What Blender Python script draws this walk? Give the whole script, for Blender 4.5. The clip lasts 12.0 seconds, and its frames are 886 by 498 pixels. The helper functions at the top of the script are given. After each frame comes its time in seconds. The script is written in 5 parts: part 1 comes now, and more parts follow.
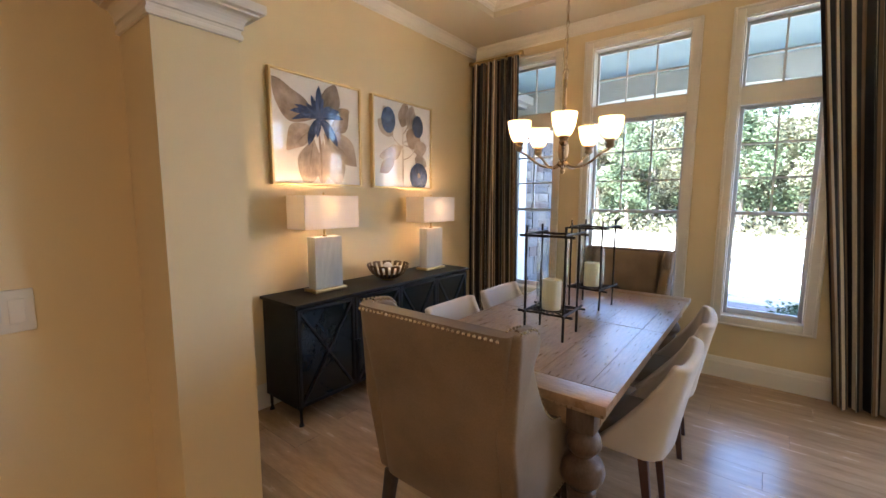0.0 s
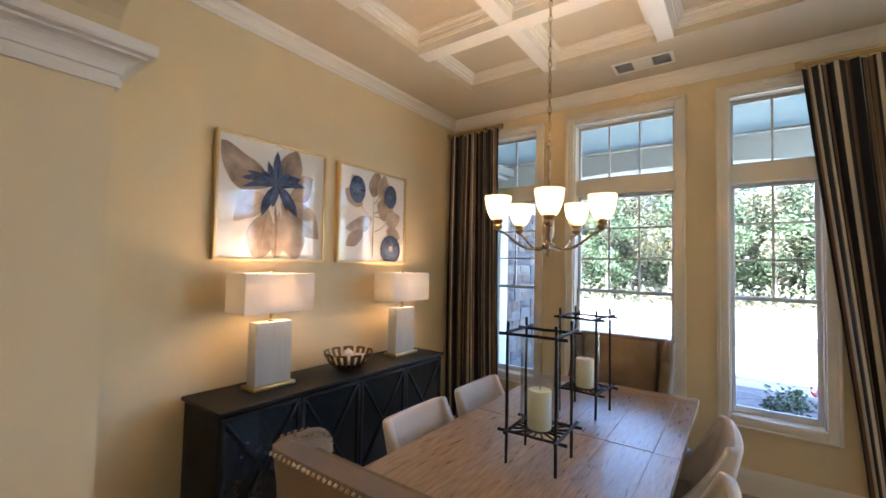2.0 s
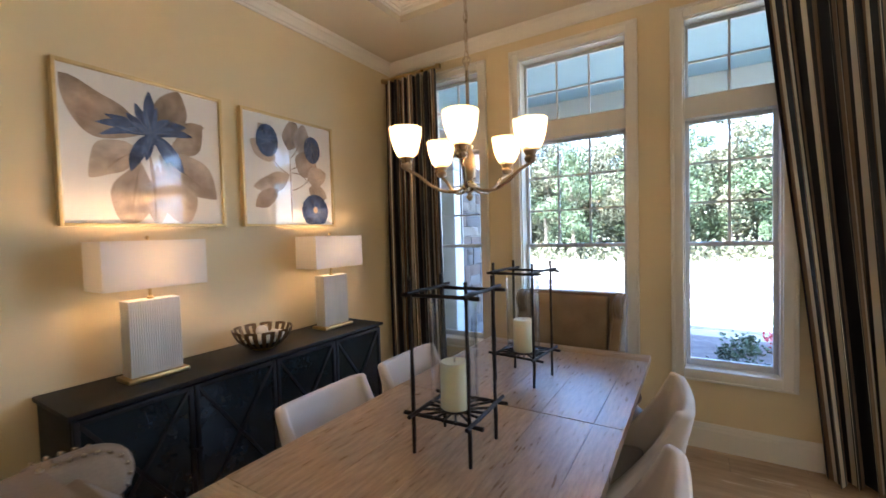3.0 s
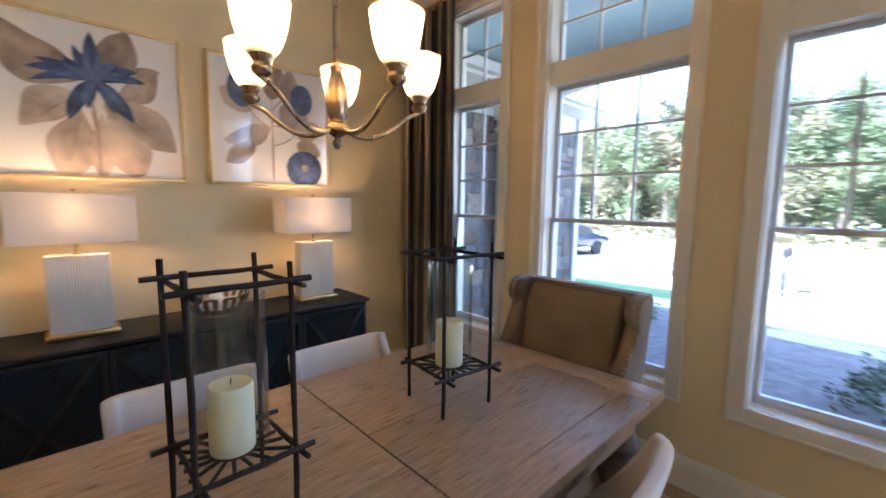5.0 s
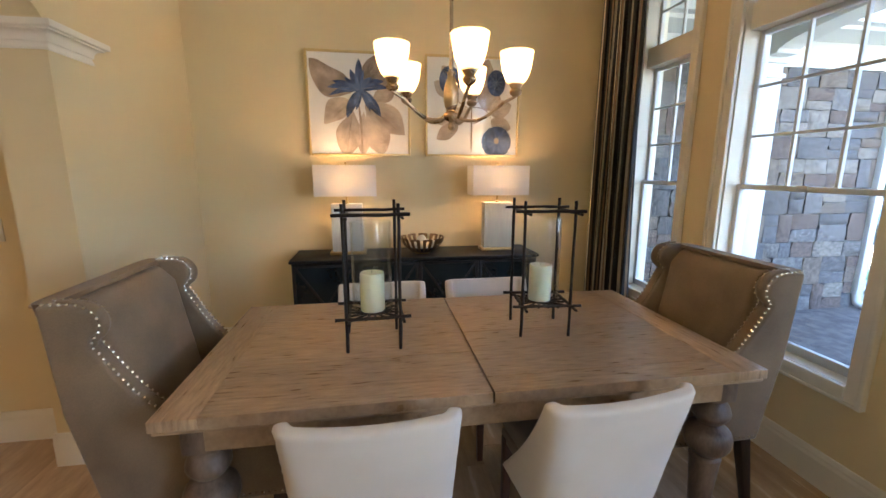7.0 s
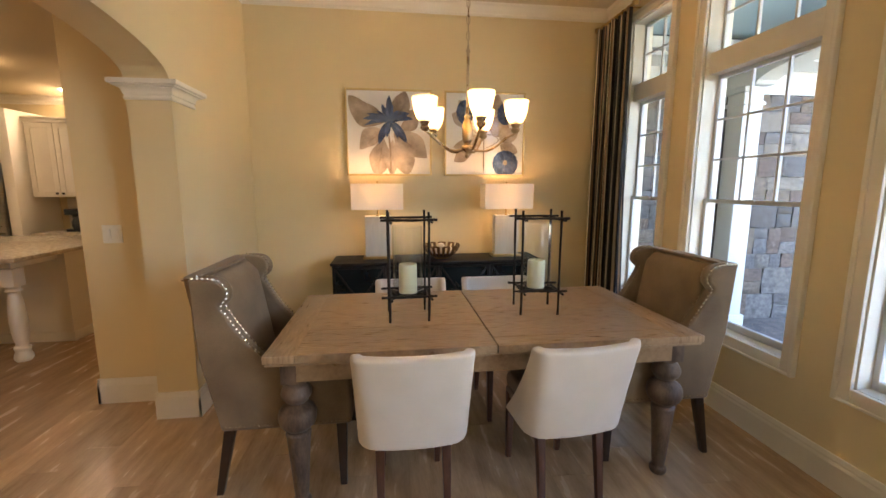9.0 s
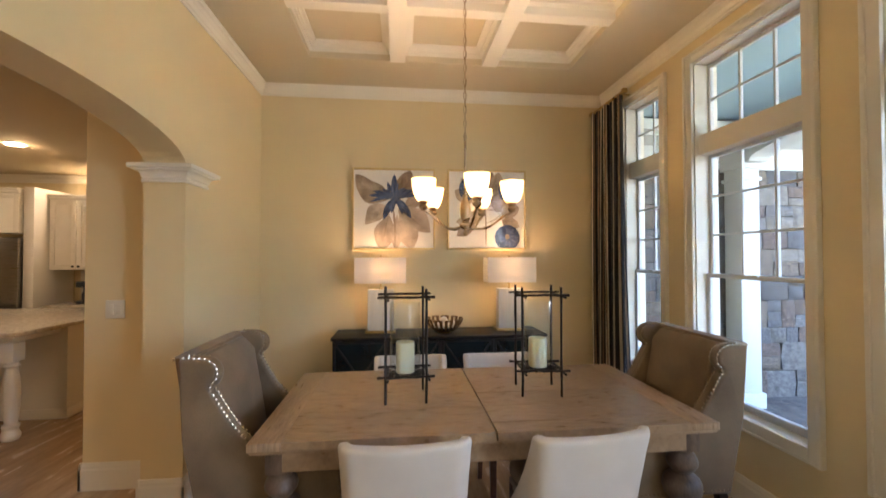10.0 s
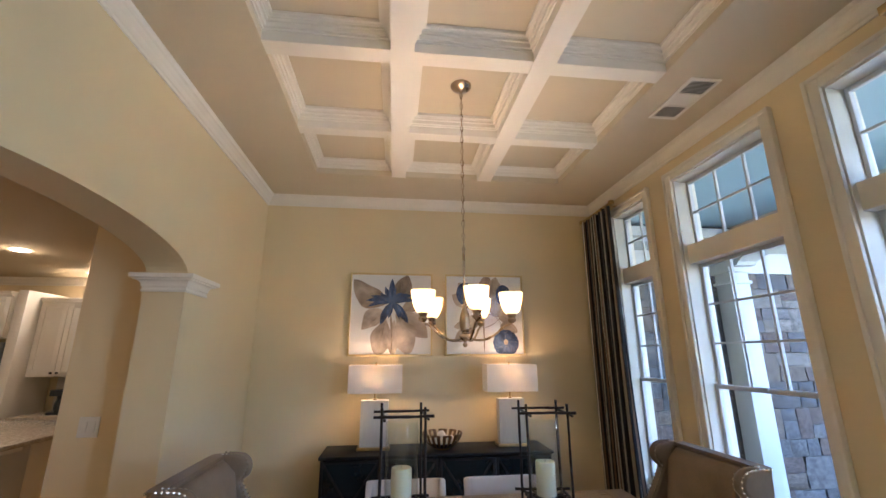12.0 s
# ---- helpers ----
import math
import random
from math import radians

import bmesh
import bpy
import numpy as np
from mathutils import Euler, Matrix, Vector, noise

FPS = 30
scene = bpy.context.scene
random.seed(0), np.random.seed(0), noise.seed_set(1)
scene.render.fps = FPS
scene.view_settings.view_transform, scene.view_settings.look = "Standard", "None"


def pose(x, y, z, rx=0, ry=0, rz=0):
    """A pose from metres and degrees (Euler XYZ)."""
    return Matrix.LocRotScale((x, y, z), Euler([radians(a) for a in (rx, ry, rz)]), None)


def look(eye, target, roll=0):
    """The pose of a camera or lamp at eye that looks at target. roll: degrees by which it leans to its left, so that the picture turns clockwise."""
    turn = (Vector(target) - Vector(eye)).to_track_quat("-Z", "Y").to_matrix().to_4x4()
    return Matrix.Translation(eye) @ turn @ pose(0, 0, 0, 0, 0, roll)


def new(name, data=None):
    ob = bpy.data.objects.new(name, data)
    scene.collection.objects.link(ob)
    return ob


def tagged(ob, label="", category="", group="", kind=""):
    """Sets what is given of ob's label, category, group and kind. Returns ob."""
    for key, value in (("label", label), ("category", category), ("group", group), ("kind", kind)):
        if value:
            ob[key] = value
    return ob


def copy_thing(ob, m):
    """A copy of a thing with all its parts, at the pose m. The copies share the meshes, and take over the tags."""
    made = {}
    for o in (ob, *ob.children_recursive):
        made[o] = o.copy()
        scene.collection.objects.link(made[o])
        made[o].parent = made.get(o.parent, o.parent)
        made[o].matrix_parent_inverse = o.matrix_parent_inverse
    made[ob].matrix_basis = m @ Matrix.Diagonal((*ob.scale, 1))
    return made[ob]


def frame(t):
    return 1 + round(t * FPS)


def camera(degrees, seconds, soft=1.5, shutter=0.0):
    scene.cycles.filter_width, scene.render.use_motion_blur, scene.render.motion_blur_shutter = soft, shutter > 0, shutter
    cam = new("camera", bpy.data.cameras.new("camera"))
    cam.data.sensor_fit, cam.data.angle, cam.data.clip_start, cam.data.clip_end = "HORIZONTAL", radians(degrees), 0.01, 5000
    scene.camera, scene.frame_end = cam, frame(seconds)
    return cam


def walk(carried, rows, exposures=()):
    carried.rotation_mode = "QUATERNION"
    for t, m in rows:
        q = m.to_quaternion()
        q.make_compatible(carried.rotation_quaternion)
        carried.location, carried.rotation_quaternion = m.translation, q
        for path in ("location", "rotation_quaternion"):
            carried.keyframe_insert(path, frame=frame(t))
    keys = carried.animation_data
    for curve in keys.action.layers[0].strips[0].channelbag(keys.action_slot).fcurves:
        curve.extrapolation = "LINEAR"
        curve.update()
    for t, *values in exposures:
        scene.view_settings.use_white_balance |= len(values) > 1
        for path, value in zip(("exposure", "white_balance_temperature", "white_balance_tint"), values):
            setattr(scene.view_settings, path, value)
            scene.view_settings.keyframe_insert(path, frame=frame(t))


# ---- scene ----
cam = camera(94.4, 12.0, shutter=0.4)
PATH = [
    (0, (-0.035, -0.014, 1.444), (-1.257, 1.551, 1.207), 0.2),
    (0.5, (-0.072, -0.024, 1.441), (-1.288, 1.55, 1.231), 0.3),
    (1, (-0.137, 0.008, 1.445), (-1.339, 1.6, 1.286), 0.6),
    (1.5, (-0.208, 0.166, 1.486), (-1.392, 1.778, 1.437), 1.1),
    (2, (-0.205, 0.341, 1.543), (-1.372, 1.963, 1.621), 1.2),
    (2.5, (-0.217, 0.553, 1.49), (-1.29, 2.24, 1.505), -0.6),
    (3, (-0.183, 0.803, 1.464), (-1.235, 2.502, 1.39), -1.6),
    (3.2, (-0.152, 0.887, 1.47), (-1.21, 2.581, 1.357), -1.4),
    (4.8, (0.061, 1.559, 1.444), (-1.235, 3.068, 1.232), -0.7),
    (5, (0.095, 1.698, 1.449), (-1.352, 3.06, 1.225), 0.7),
    (5.5, (0.243, 1.874, 1.427), (-1.52, 2.769, 1.127), 0.4),
    (6, (0.356, 1.942, 1.399), (-1.534, 2.496, 1.05), -0.6),
    (6.5, (0.529, 1.944, 1.4), (-1.392, 2.365, 1.034), -0.4),
    (7, (0.723, 1.982, 1.439), (-1.215, 2.294, 1.06), 0.1),
    (9, (1.256, 1.872, 1.441), (-0.706, 2.121, 1.143), -0.0),
    (9.5, (1.271, 1.892, 1.445), (-0.708, 2.13, 1.281), -0.2),
    (10, (1.258, 1.929, 1.48), (-0.731, 2.137, 1.517), -0.1),
    (10.5, (1.255, 1.912, 1.539), (-0.721, 2.124, 1.767), -0.1),
    (11, (1.258, 1.91, 1.555), (-0.692, 2.13, 1.941), -0.1),
    (11.5, (1.265, 1.914, 1.554), (-0.666, 2.135, 2.026), -0.0),
    (12, (1.271, 1.904, 1.556), (-0.653, 2.13, 2.056), -0.2),
]
LENS_EXPOSURE = [(0, 4.22, 5650, 18), (3, 4.02, 5300, 16), (5.5, 4.0, 5350, 20), (7, 4.15, 5850, 14), (9, 4.18, 6550, 17), (10, 4.12, 6150, 16), (11, 3.85, 5350, 17), (12, 3.8, 5250, 17)]
walk(cam, [(t, look(eye, target, roll)) for t, eye, target, roll in PATH], LENS_EXPOSURE)

# ---- world, sun and lamps ----
world = bpy.data.worlds.new("sky")
scene.world = world
world.use_nodes = True
SUN_ELEV, SUN_AZ = 50.0, 200.0
wn = world.node_tree.nodes
sky = wn.new("ShaderNodeTexSky")
sky.sky_type = "NISHITA"
sky.sun_disc = False
sky.sun_elevation, sky.sun_rotation = radians(SUN_ELEV), radians(SUN_AZ)
wn["Background"].inputs["Strength"].default_value = 0.15
world.node_tree.links.new(sky.outputs[0], wn["Background"].inputs["Color"])
sun = new("sun", bpy.data.lights.new("sun", "SUN"))
sun.data.energy, sun.data.angle, sun.data.color = 4.2, radians(0.5), (1.0, 0.95, 0.86)
sun_dir = Vector((math.sin(radians(SUN_AZ)) * math.cos(radians(SUN_ELEV)), math.cos(radians(SUN_AZ)) * math.cos(radians(SUN_ELEV)), math.sin(radians(SUN_ELEV))))
sun.matrix_world = look(sun_dir * 30, (0, 0, 0))
BULB, LAMP_BULB, CAN_LIGHT, HALL_LIGHT = 0.54, 0.44, 0.27, 0.66
FOYER_FILL = 2.0


def point_light(name, at, watts, color, radius=0.03):
    ob = new(name, bpy.data.lights.new(name, "POINT"))
    ob.location = at
    ob.data.energy, ob.data.color, ob.data.shadow_soft_size = watts, color, radius
    return ob


def fill_panel(name, at, rx, rz, width, height, watts):
    """Added cool fill: makes up for weak daylight from the three room windows."""
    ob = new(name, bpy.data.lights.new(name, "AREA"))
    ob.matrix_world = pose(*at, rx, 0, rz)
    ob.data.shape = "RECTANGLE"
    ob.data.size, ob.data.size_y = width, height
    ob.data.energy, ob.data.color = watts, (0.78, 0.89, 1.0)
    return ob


# ---- materials ----
def mat(name, color, rough=0.6, metal=0.0, vary=0.12, scale=6.0, fine=60.0, bump=0.1, stretch=(1, 1, 1), per_object=0.0, sheen=0.0, coat=0.0, spec=0.5, second=None, emit=None, emit_strength=0.0, sss=0.0):
    """Procedural surface: base colour varied at two scales, roughness variation and a fine bump."""
    m = bpy.data.materials.new(name)
    m.use_nodes = True
    n, l = m.node_tree.nodes, m.node_tree.links
    p = n["Principled BSDF"]
    tc = n.new("ShaderNodeTexCoord")
    mp = n.new("ShaderNodeMapping")
    mp.inputs["Scale"].default_value = stretch
    l.new(tc.outputs["Object"], mp.inputs["Vector"])
    big, small = n.new("ShaderNodeTexNoise"), n.new("ShaderNodeTexNoise")
    big.inputs["Scale"].default_value, small.inputs["Scale"].default_value = scale, fine
    big.inputs["Detail"].default_value, small.inputs["Detail"].default_value = 4, 5
    if per_object:
        oi = n.new("ShaderNodeObjectInfo")
        add = n.new("ShaderNodeVectorMath")
        add.operation = "MULTIPLY_ADD"
        add.inputs[1].default_value = (37, 19, 23)
        l.new(oi.outputs["Random"], add.inputs[0])
        l.new(mp.outputs[0], add.inputs[2])
        src = add.outputs[0]
    else:
        src = mp.outputs[0]
    l.new(src, big.inputs["Vector"])
    l.new(src, small.inputs["Vector"])
    mixf = n.new("ShaderNodeMath")
    mixf.operation = "MULTIPLY_ADD"
    mixf.inputs[1].default_value = 0.4
    l.new(small.outputs[0], mixf.inputs[0])
    l.new(big.outputs[0], mixf.inputs[2])
    ramp = n.new("ShaderNodeValToRGB")
    lo = tuple(max(0, c * (1 - vary)) for c in color)
    hi = tuple(min(1, c * (1 + vary)) for c in (second or color))
    ramp.color_ramp.elements[0].position, ramp.color_ramp.elements[1].position = 0.45, 0.95
    ramp.color_ramp.elements[0].color, ramp.color_ramp.elements[1].color = (*lo, 1), (*hi, 1)
    l.new(mixf.outputs[0], ramp.inputs[0])
    out = ramp.outputs[0]
    if per_object:
        hsv = n.new("ShaderNodeHueSaturation")
        mr = n.new("ShaderNodeMapRange")
        mr.inputs["To Min"].default_value, mr.inputs["To Max"].default_value = 1 - per_object, 1 + per_object
        l.new(oi.outputs["Random"], mr.inputs[0])
        l.new(mr.outputs[0], hsv.inputs["Value"])
        l.new(out, hsv.inputs["Color"])
        out = hsv.outputs[0]
    l.new(out, p.inputs["Base Color"])
    rr = n.new("ShaderNodeMapRange")
    rr.inputs["To Min"].default_value, rr.inputs["To Max"].default_value = max(0.02, rough - 0.08), min(1, rough + 0.08)
    l.new(big.outputs[0], rr.inputs[0])
    l.new(rr.outputs[0], p.inputs["Roughness"])
    p.inputs["Metallic"].default_value = metal
    p.inputs["Specular IOR Level"].default_value = spec
    p.inputs["Sheen Weight"].default_value = sheen
    p.inputs["Coat Weight"].default_value = coat
    if sss:
        p.inputs["Subsurface Weight"].default_value = sss
        p.inputs["Subsurface Radius"].default_value = (0.02, 0.015, 0.008)
    if bump:
        b = n.new("ShaderNodeBump")
        b.inputs["Strength"].default_value, b.inputs["Distance"].default_value = bump, 0.004
        l.new(small.outputs[0], b.inputs["Height"])
        l.new(b.outputs[0], p.inputs["Normal"])
    if emit:
        p.inputs["Emission Color"].default_value = (*emit, 1)
        p.inputs["Emission Strength"].default_value = emit_strength
    return m


def glass_mat(name, tint=(1, 1, 1), gloss_share=0.025, edge=0.55):
    """Thin clear glass: straight through, with a mirror gloss that grows at a slant."""
    m = bpy.data.materials.new(name)
    m.use_nodes = True
    n, l = m.node_tree.nodes, m.node_tree.links
    n.remove(n["Principled BSDF"])
    clear, gloss, mix, fres = n.new("ShaderNodeBsdfTransparent"), n.new("ShaderNodeBsdfGlossy"), n.new("ShaderNodeMixShader"), n.new("ShaderNodeLayerWeight")
    power, rise = n.new("ShaderNodeMath"), n.new("ShaderNodeMath")
    clear.inputs[0].default_value = (*tint, 1)
    gloss.inputs["Roughness"].default_value = 0.01
    fres.inputs["Blend"].default_value = 0.5
    power.operation, rise.operation = "POWER", "MULTIPLY_ADD"
    power.inputs[1].default_value = 4.5
    rise.inputs[1].default_value, rise.inputs[2].default_value = edge, gloss_share
    l.new(fres.outputs["Facing"], power.inputs[0])
    l.new(power.outputs[0], rise.inputs[0])
    l.new(rise.outputs[0], mix.inputs[0])
    l.new(clear.outputs[0], mix.inputs[1])
    l.new(gloss.outputs[0], mix.inputs[2])
    l.new(mix.outputs[0], n["Material Output"].inputs[0])
    return m


def stone_mat():
    """Quarried stone; each piece takes a tan, pink, grey or blue-grey tone of its own."""
    m = mat("field_stone", (0.095, 0.084, 0.076), 0.85, vary=0.3, scale=6, fine=40, bump=0.6, per_object=0.1, second=(0.15, 0.135, 0.122))
    n, l = m.node_tree.nodes, m.node_tree.links
    p = n["Principled BSDF"]
    src = p.inputs["Base Color"].links[0].from_socket
    oi, ramp, mix = n.new("ShaderNodeObjectInfo"), n.new("ShaderNodeValToRGB"), n.new("ShaderNodeMix")
    ramp.color_ramp.interpolation = "CONSTANT"
    tones = [(0.0, (0.78, 0.82, 0.92, 1)), (0.2, (1.0, 0.86, 0.74, 1)), (0.38, (0.95, 0.96, 1.0, 1)), (0.55, (0.80, 0.64, 0.58, 1)), (0.7, (1.25, 1.2, 1.12, 1)), (0.86, (0.62, 0.62, 0.66, 1))]
    e = ramp.color_ramp.elements
    e[0].position, e[0].color = tones[0]
    e[1].position, e[1].color = tones[1]
    for pos, c in tones[2:]:
        e.new(pos).color = c
    l.new(oi.outputs["Random"], ramp.inputs[0])
    mix.data_type, mix.blend_type = "RGBA", "MULTIPLY"
    mix.inputs[0].default_value = 1.0
    l.new(src, mix.inputs[6])
    l.new(ramp.outputs[0], mix.inputs[7])
    l.new(mix.outputs[2], p.inputs["Base Color"])
    return m


M_WALL = mat("wall_paint", (0.74, 0.605, 0.36), 0.7, vary=0.03, scale=1.2, fine=180, bump=0.06)
M_CEIL = mat("ceiling_paint", (0.62, 0.53, 0.375), 0.8, vary=0.03, scale=1.0, fine=150, bump=0.06)
M_TRIM = mat("trim_paint", (0.80, 0.745, 0.645), 0.35, vary=0.03, scale=3, fine=80, bump=0.03)
M_WOOD_FLOOR = mat("floor_plank", (0.40, 0.265, 0.152), 0.25, vary=0.12, scale=3, fine=22, bump=0.06, stretch=(1, 6, 1), per_object=0.13, second=(0.50, 0.345, 0.21))
M_TABLE = mat("weathered_wood", (0.25, 0.156, 0.084), 0.30, vary=0.06, scale=11, fine=60, bump=0.25, stretch=(8, 1, 1), per_object=0.1, second=(0.43, 0.285, 0.166))
M_TABLE_END = mat("weathered_wood_cross", (0.25, 0.156, 0.084), 0.30, vary=0.06, scale=11, fine=60, bump=0.25, stretch=(1, 8, 1), per_object=0.1, second=(0.43, 0.285, 0.166))
M_TABLE_LEG = mat("turned_wood", (0.075, 0.046, 0.031), 0.45, vary=0.35, scale=6, fine=40, bump=0.25, stretch=(3, 3, 1), second=(0.14, 0.093, 0.064))
M_LEG_DARK = mat("espresso_wood", (0.028, 0.014, 0.009), 0.35, vary=0.3, scale=8, fine=60, bump=0.1, stretch=(6, 6, 1))
M_LEG_WALNUT = mat("walnut_wood", (0.075, 0.028, 0.016), 0.38, vary=0.35, scale=8, fine=60, bump=0.1, stretch=(6, 6, 1))
M_VELVET = mat("taupe_velvet", (0.158, 0.104, 0.057), 0.75, vary=0.18, scale=3.2, fine=240, bump=0.15, sheen=0.12, second=(0.235, 0.163, 0.096))
M_LINEN = mat("cream_linen", (0.62, 0.54, 0.46), 0.85, vary=0.05, scale=7, fine=420, bump=0.25, sheen=0.15)
M_SEAT = mat("seat_taupe", (0.30, 0.25, 0.20), 0.85, vary=0.08, scale=7, fine=400, bump=0.2)
M_NAIL = mat("nailhead_steel", (0.62, 0.56, 0.47), 0.25, metal=1.0, vary=0.1, scale=30, bump=0)
M_BLACK = mat("black_painted_metal", (0.010, 0.009, 0.009), 0.5, vary=0.3, scale=7, fine=90, bump=0.12, spec=0.25, second=(0.018, 0.016, 0.015))
M_MESH = mat("dark_door_glass", (0.010, 0.016, 0.019), 0.22, vary=0.25, scale=5, fine=60, bump=0.03)
M_IRON = mat("wrought_iron", (0.022, 0.017, 0.014), 0.5, metal=0.6, vary=0.4, scale=20, fine=120, bump=0.4)
M_BRASS = mat("aged_brass", (0.55, 0.38, 0.16), 0.3, metal=1.0, vary=0.12, scale=10, fine=80, bump=0.05)
M_GOLD = mat("gilt_frame", (0.66, 0.50, 0.24), 0.38, metal=0.6, vary=0.1, scale=8, fine=90, bump=0.06)
M_BRONZE = mat("dark_bronze", (0.20, 0.125, 0.06), 0.38, metal=0.9, vary=0.25, scale=14, fine=90, bump=0.1)
M_NICKEL = mat("brushed_bronze_nickel", (0.42, 0.32, 0.21), 0.28, metal=1.0, vary=0.12, scale=12, fine=120, bump=0.05)
M_PAPER = mat("print_paper", (0.80, 0.77, 0.73), 0.8, vary=0.02, scale=5, fine=200, bump=0.03)
M_WASH = mat("brown_watercolour", (0.23, 0.165, 0.115), 0.85, vary=0.3, scale=7, fine=30, bump=0, second=(0.42, 0.32, 0.24))
M_WASH2 = mat("pale_watercolour", (0.36, 0.28, 0.215), 0.85, vary=0.2, scale=6, fine=26, bump=0, second=(0.56, 0.46, 0.37))
M_BLUE = mat("indigo_watercolour", (0.018, 0.026, 0.062), 0.85, vary=0.4, scale=14, fine=60, bump=0, second=(0.075, 0.11, 0.22))
M_BLUE2 = mat("faded_indigo_watercolour", (0.05, 0.075, 0.16), 0.85, vary=0.4, scale=16, fine=60, bump=0, second=(0.13, 0.18, 0.33))
M_LINE = mat("pale_blue_line", (0.16, 0.2, 0.32), 0.85, vary=0.2, scale=14, bump=0)
M_CANDLE = mat("ivory_wax", (0.80, 0.76, 0.55), 0.5, vary=0.04, scale=10, fine=70, bump=0.08, sss=0.3)
M_WICK = mat("charred_wick", (0.02, 0.017, 0.015), 0.9)
M_CERAMIC = mat("ribbed_ivory_ceramic", (0.62, 0.585, 0.52), 0.35, vary=0.07, scale=4, fine=50, bump=0.1, stretch=(14, 14, 1))
M_BALL = mat("white_decor_ball", (0.74, 0.69, 0.60), 0.7, vary=0.1, scale=30, fine=120, bump=0.5)
M_GLASS = glass_mat("clear_glass", tint=(0.97, 0.985, 0.99))
M_LANTERN_GLASS = glass_mat("lantern_glass", tint=(0.96, 0.975, 0.975), gloss_share=0.045, edge=0.95)
M_PICTURE_GLASS = glass_mat("picture_glass", gloss_share=0.02)
M_PLATE = mat("switch_plastic", (0.70, 0.66, 0.57), 0.4, vary=0.02, bump=0)
M_VINYL = mat("white_window_vinyl", (0.64, 0.64, 0.65), 0.35, vary=0.03, bump=0.02)
M_DUCT_SHADE = mat("vent_duct_shade", (0.05, 0.05, 0.05), 0.7)
M_CAB = mat("white_cabinet_paint", (0.78, 0.72, 0.61), 0.4, vary=0.03, scale=3, bump=0.02)
M_GRANITE = mat("beige_granite", (0.48, 0.40, 0.30), 0.2, vary=0.35, scale=30, fine=160, bump=0.02)
M_STEEL = mat("stainless_steel", (0.30, 0.29, 0.27), 0.3, metal=1.0, vary=0.1, stretch=(1, 1, 12), bump=0.02)
M_DARKPLASTIC = mat("dark_plastic", (0.02, 0.025, 0.03), 0.25, bump=0.02)
M_STONE = stone_mat()
M_MORTAR = mat("mortar", (0.17, 0.158, 0.148), 0.95, vary=0.1, scale=10, fine=80, bump=0.4)
M_EXT = mat("white_exterior_trim", (0.55, 0.56, 0.55), 0.5, vary=0.03, bump=0.03)
M_PORCH = mat("porch_ceiling_blue", (0.40, 0.56, 0.64), 0.6, vary=0.03, bump=0.04)
M_ROOF = mat("roof_shingle", (0.09, 0.085, 0.085), 0.9, vary=0.3, scale=9, fine=40, bump=0.5)
M_LAWN = mat("dry_pale_lawn", (0.27, 0.25, 0.17), 0.95, vary=0.25, scale=0.5, fine=9, bump=0.4, second=(0.36, 0.33, 0.24))
M_GRASS = mat("green_grass", (0.10, 0.17, 0.05), 0.95, vary=0.3, scale=3, fine=30, bump=0.5)
M_MULCH = mat("dark_mulch", (0.115, 0.096, 0.084), 0.95, vary=0.5, scale=9, fine=60, bump=0.9)
M_CONCRETE = mat("concrete_path", (0.50, 0.48, 0.44), 0.85, vary=0.1, scale=2, fine=50, bump=0.2)
M_ASPHALT = mat("asphalt_road", (0.05, 0.05, 0.052), 0.9, vary=0.15, scale=2, fine=60, bump=0.3)
M_BARK = mat("tree_bark", (0.16, 0.125, 0.095), 0.95, vary=0.3, scale=6, fine=40, bump=0.5, stretch=(4, 4, 1))
M_LEAF = mat("leaf_green", (0.042, 0.072, 0.028), 0.7, vary=0.35, scale=1.2, fine=8, bump=0, per_object=0.3, second=(0.085, 0.118, 0.052))
M_LEAF2 = mat("leaf_olive", (0.064, 0.07, 0.035), 0.7, vary=0.35, scale=1.2, fine=8, bump=0, per_object=0.3, second=(0.12, 0.12, 0.066))
M_CAR = mat("blue_car_paint", (0.02, 0.035, 0.06), 0.2, vary=0.05, bump=0, coat=0.8)
M_TYRE = mat("tyre_rubber", (0.02, 0.02, 0.02), 0.8, bump=0.1)
M_RED = mat("red_flower", (0.5, 0.04, 0.05), 0.7, vary=0.3, bump=0)


def glow_mat(name, base, emit, strength, rough=0.5):
    return mat(name, base, rough, vary=0.02, bump=0, emit=emit, emit_strength=strength)


M_CAN = glow_mat("recessed_lamp_lens", (0.9, 0.9, 0.9), (1.0, 0.82, 0.58), 9.0)


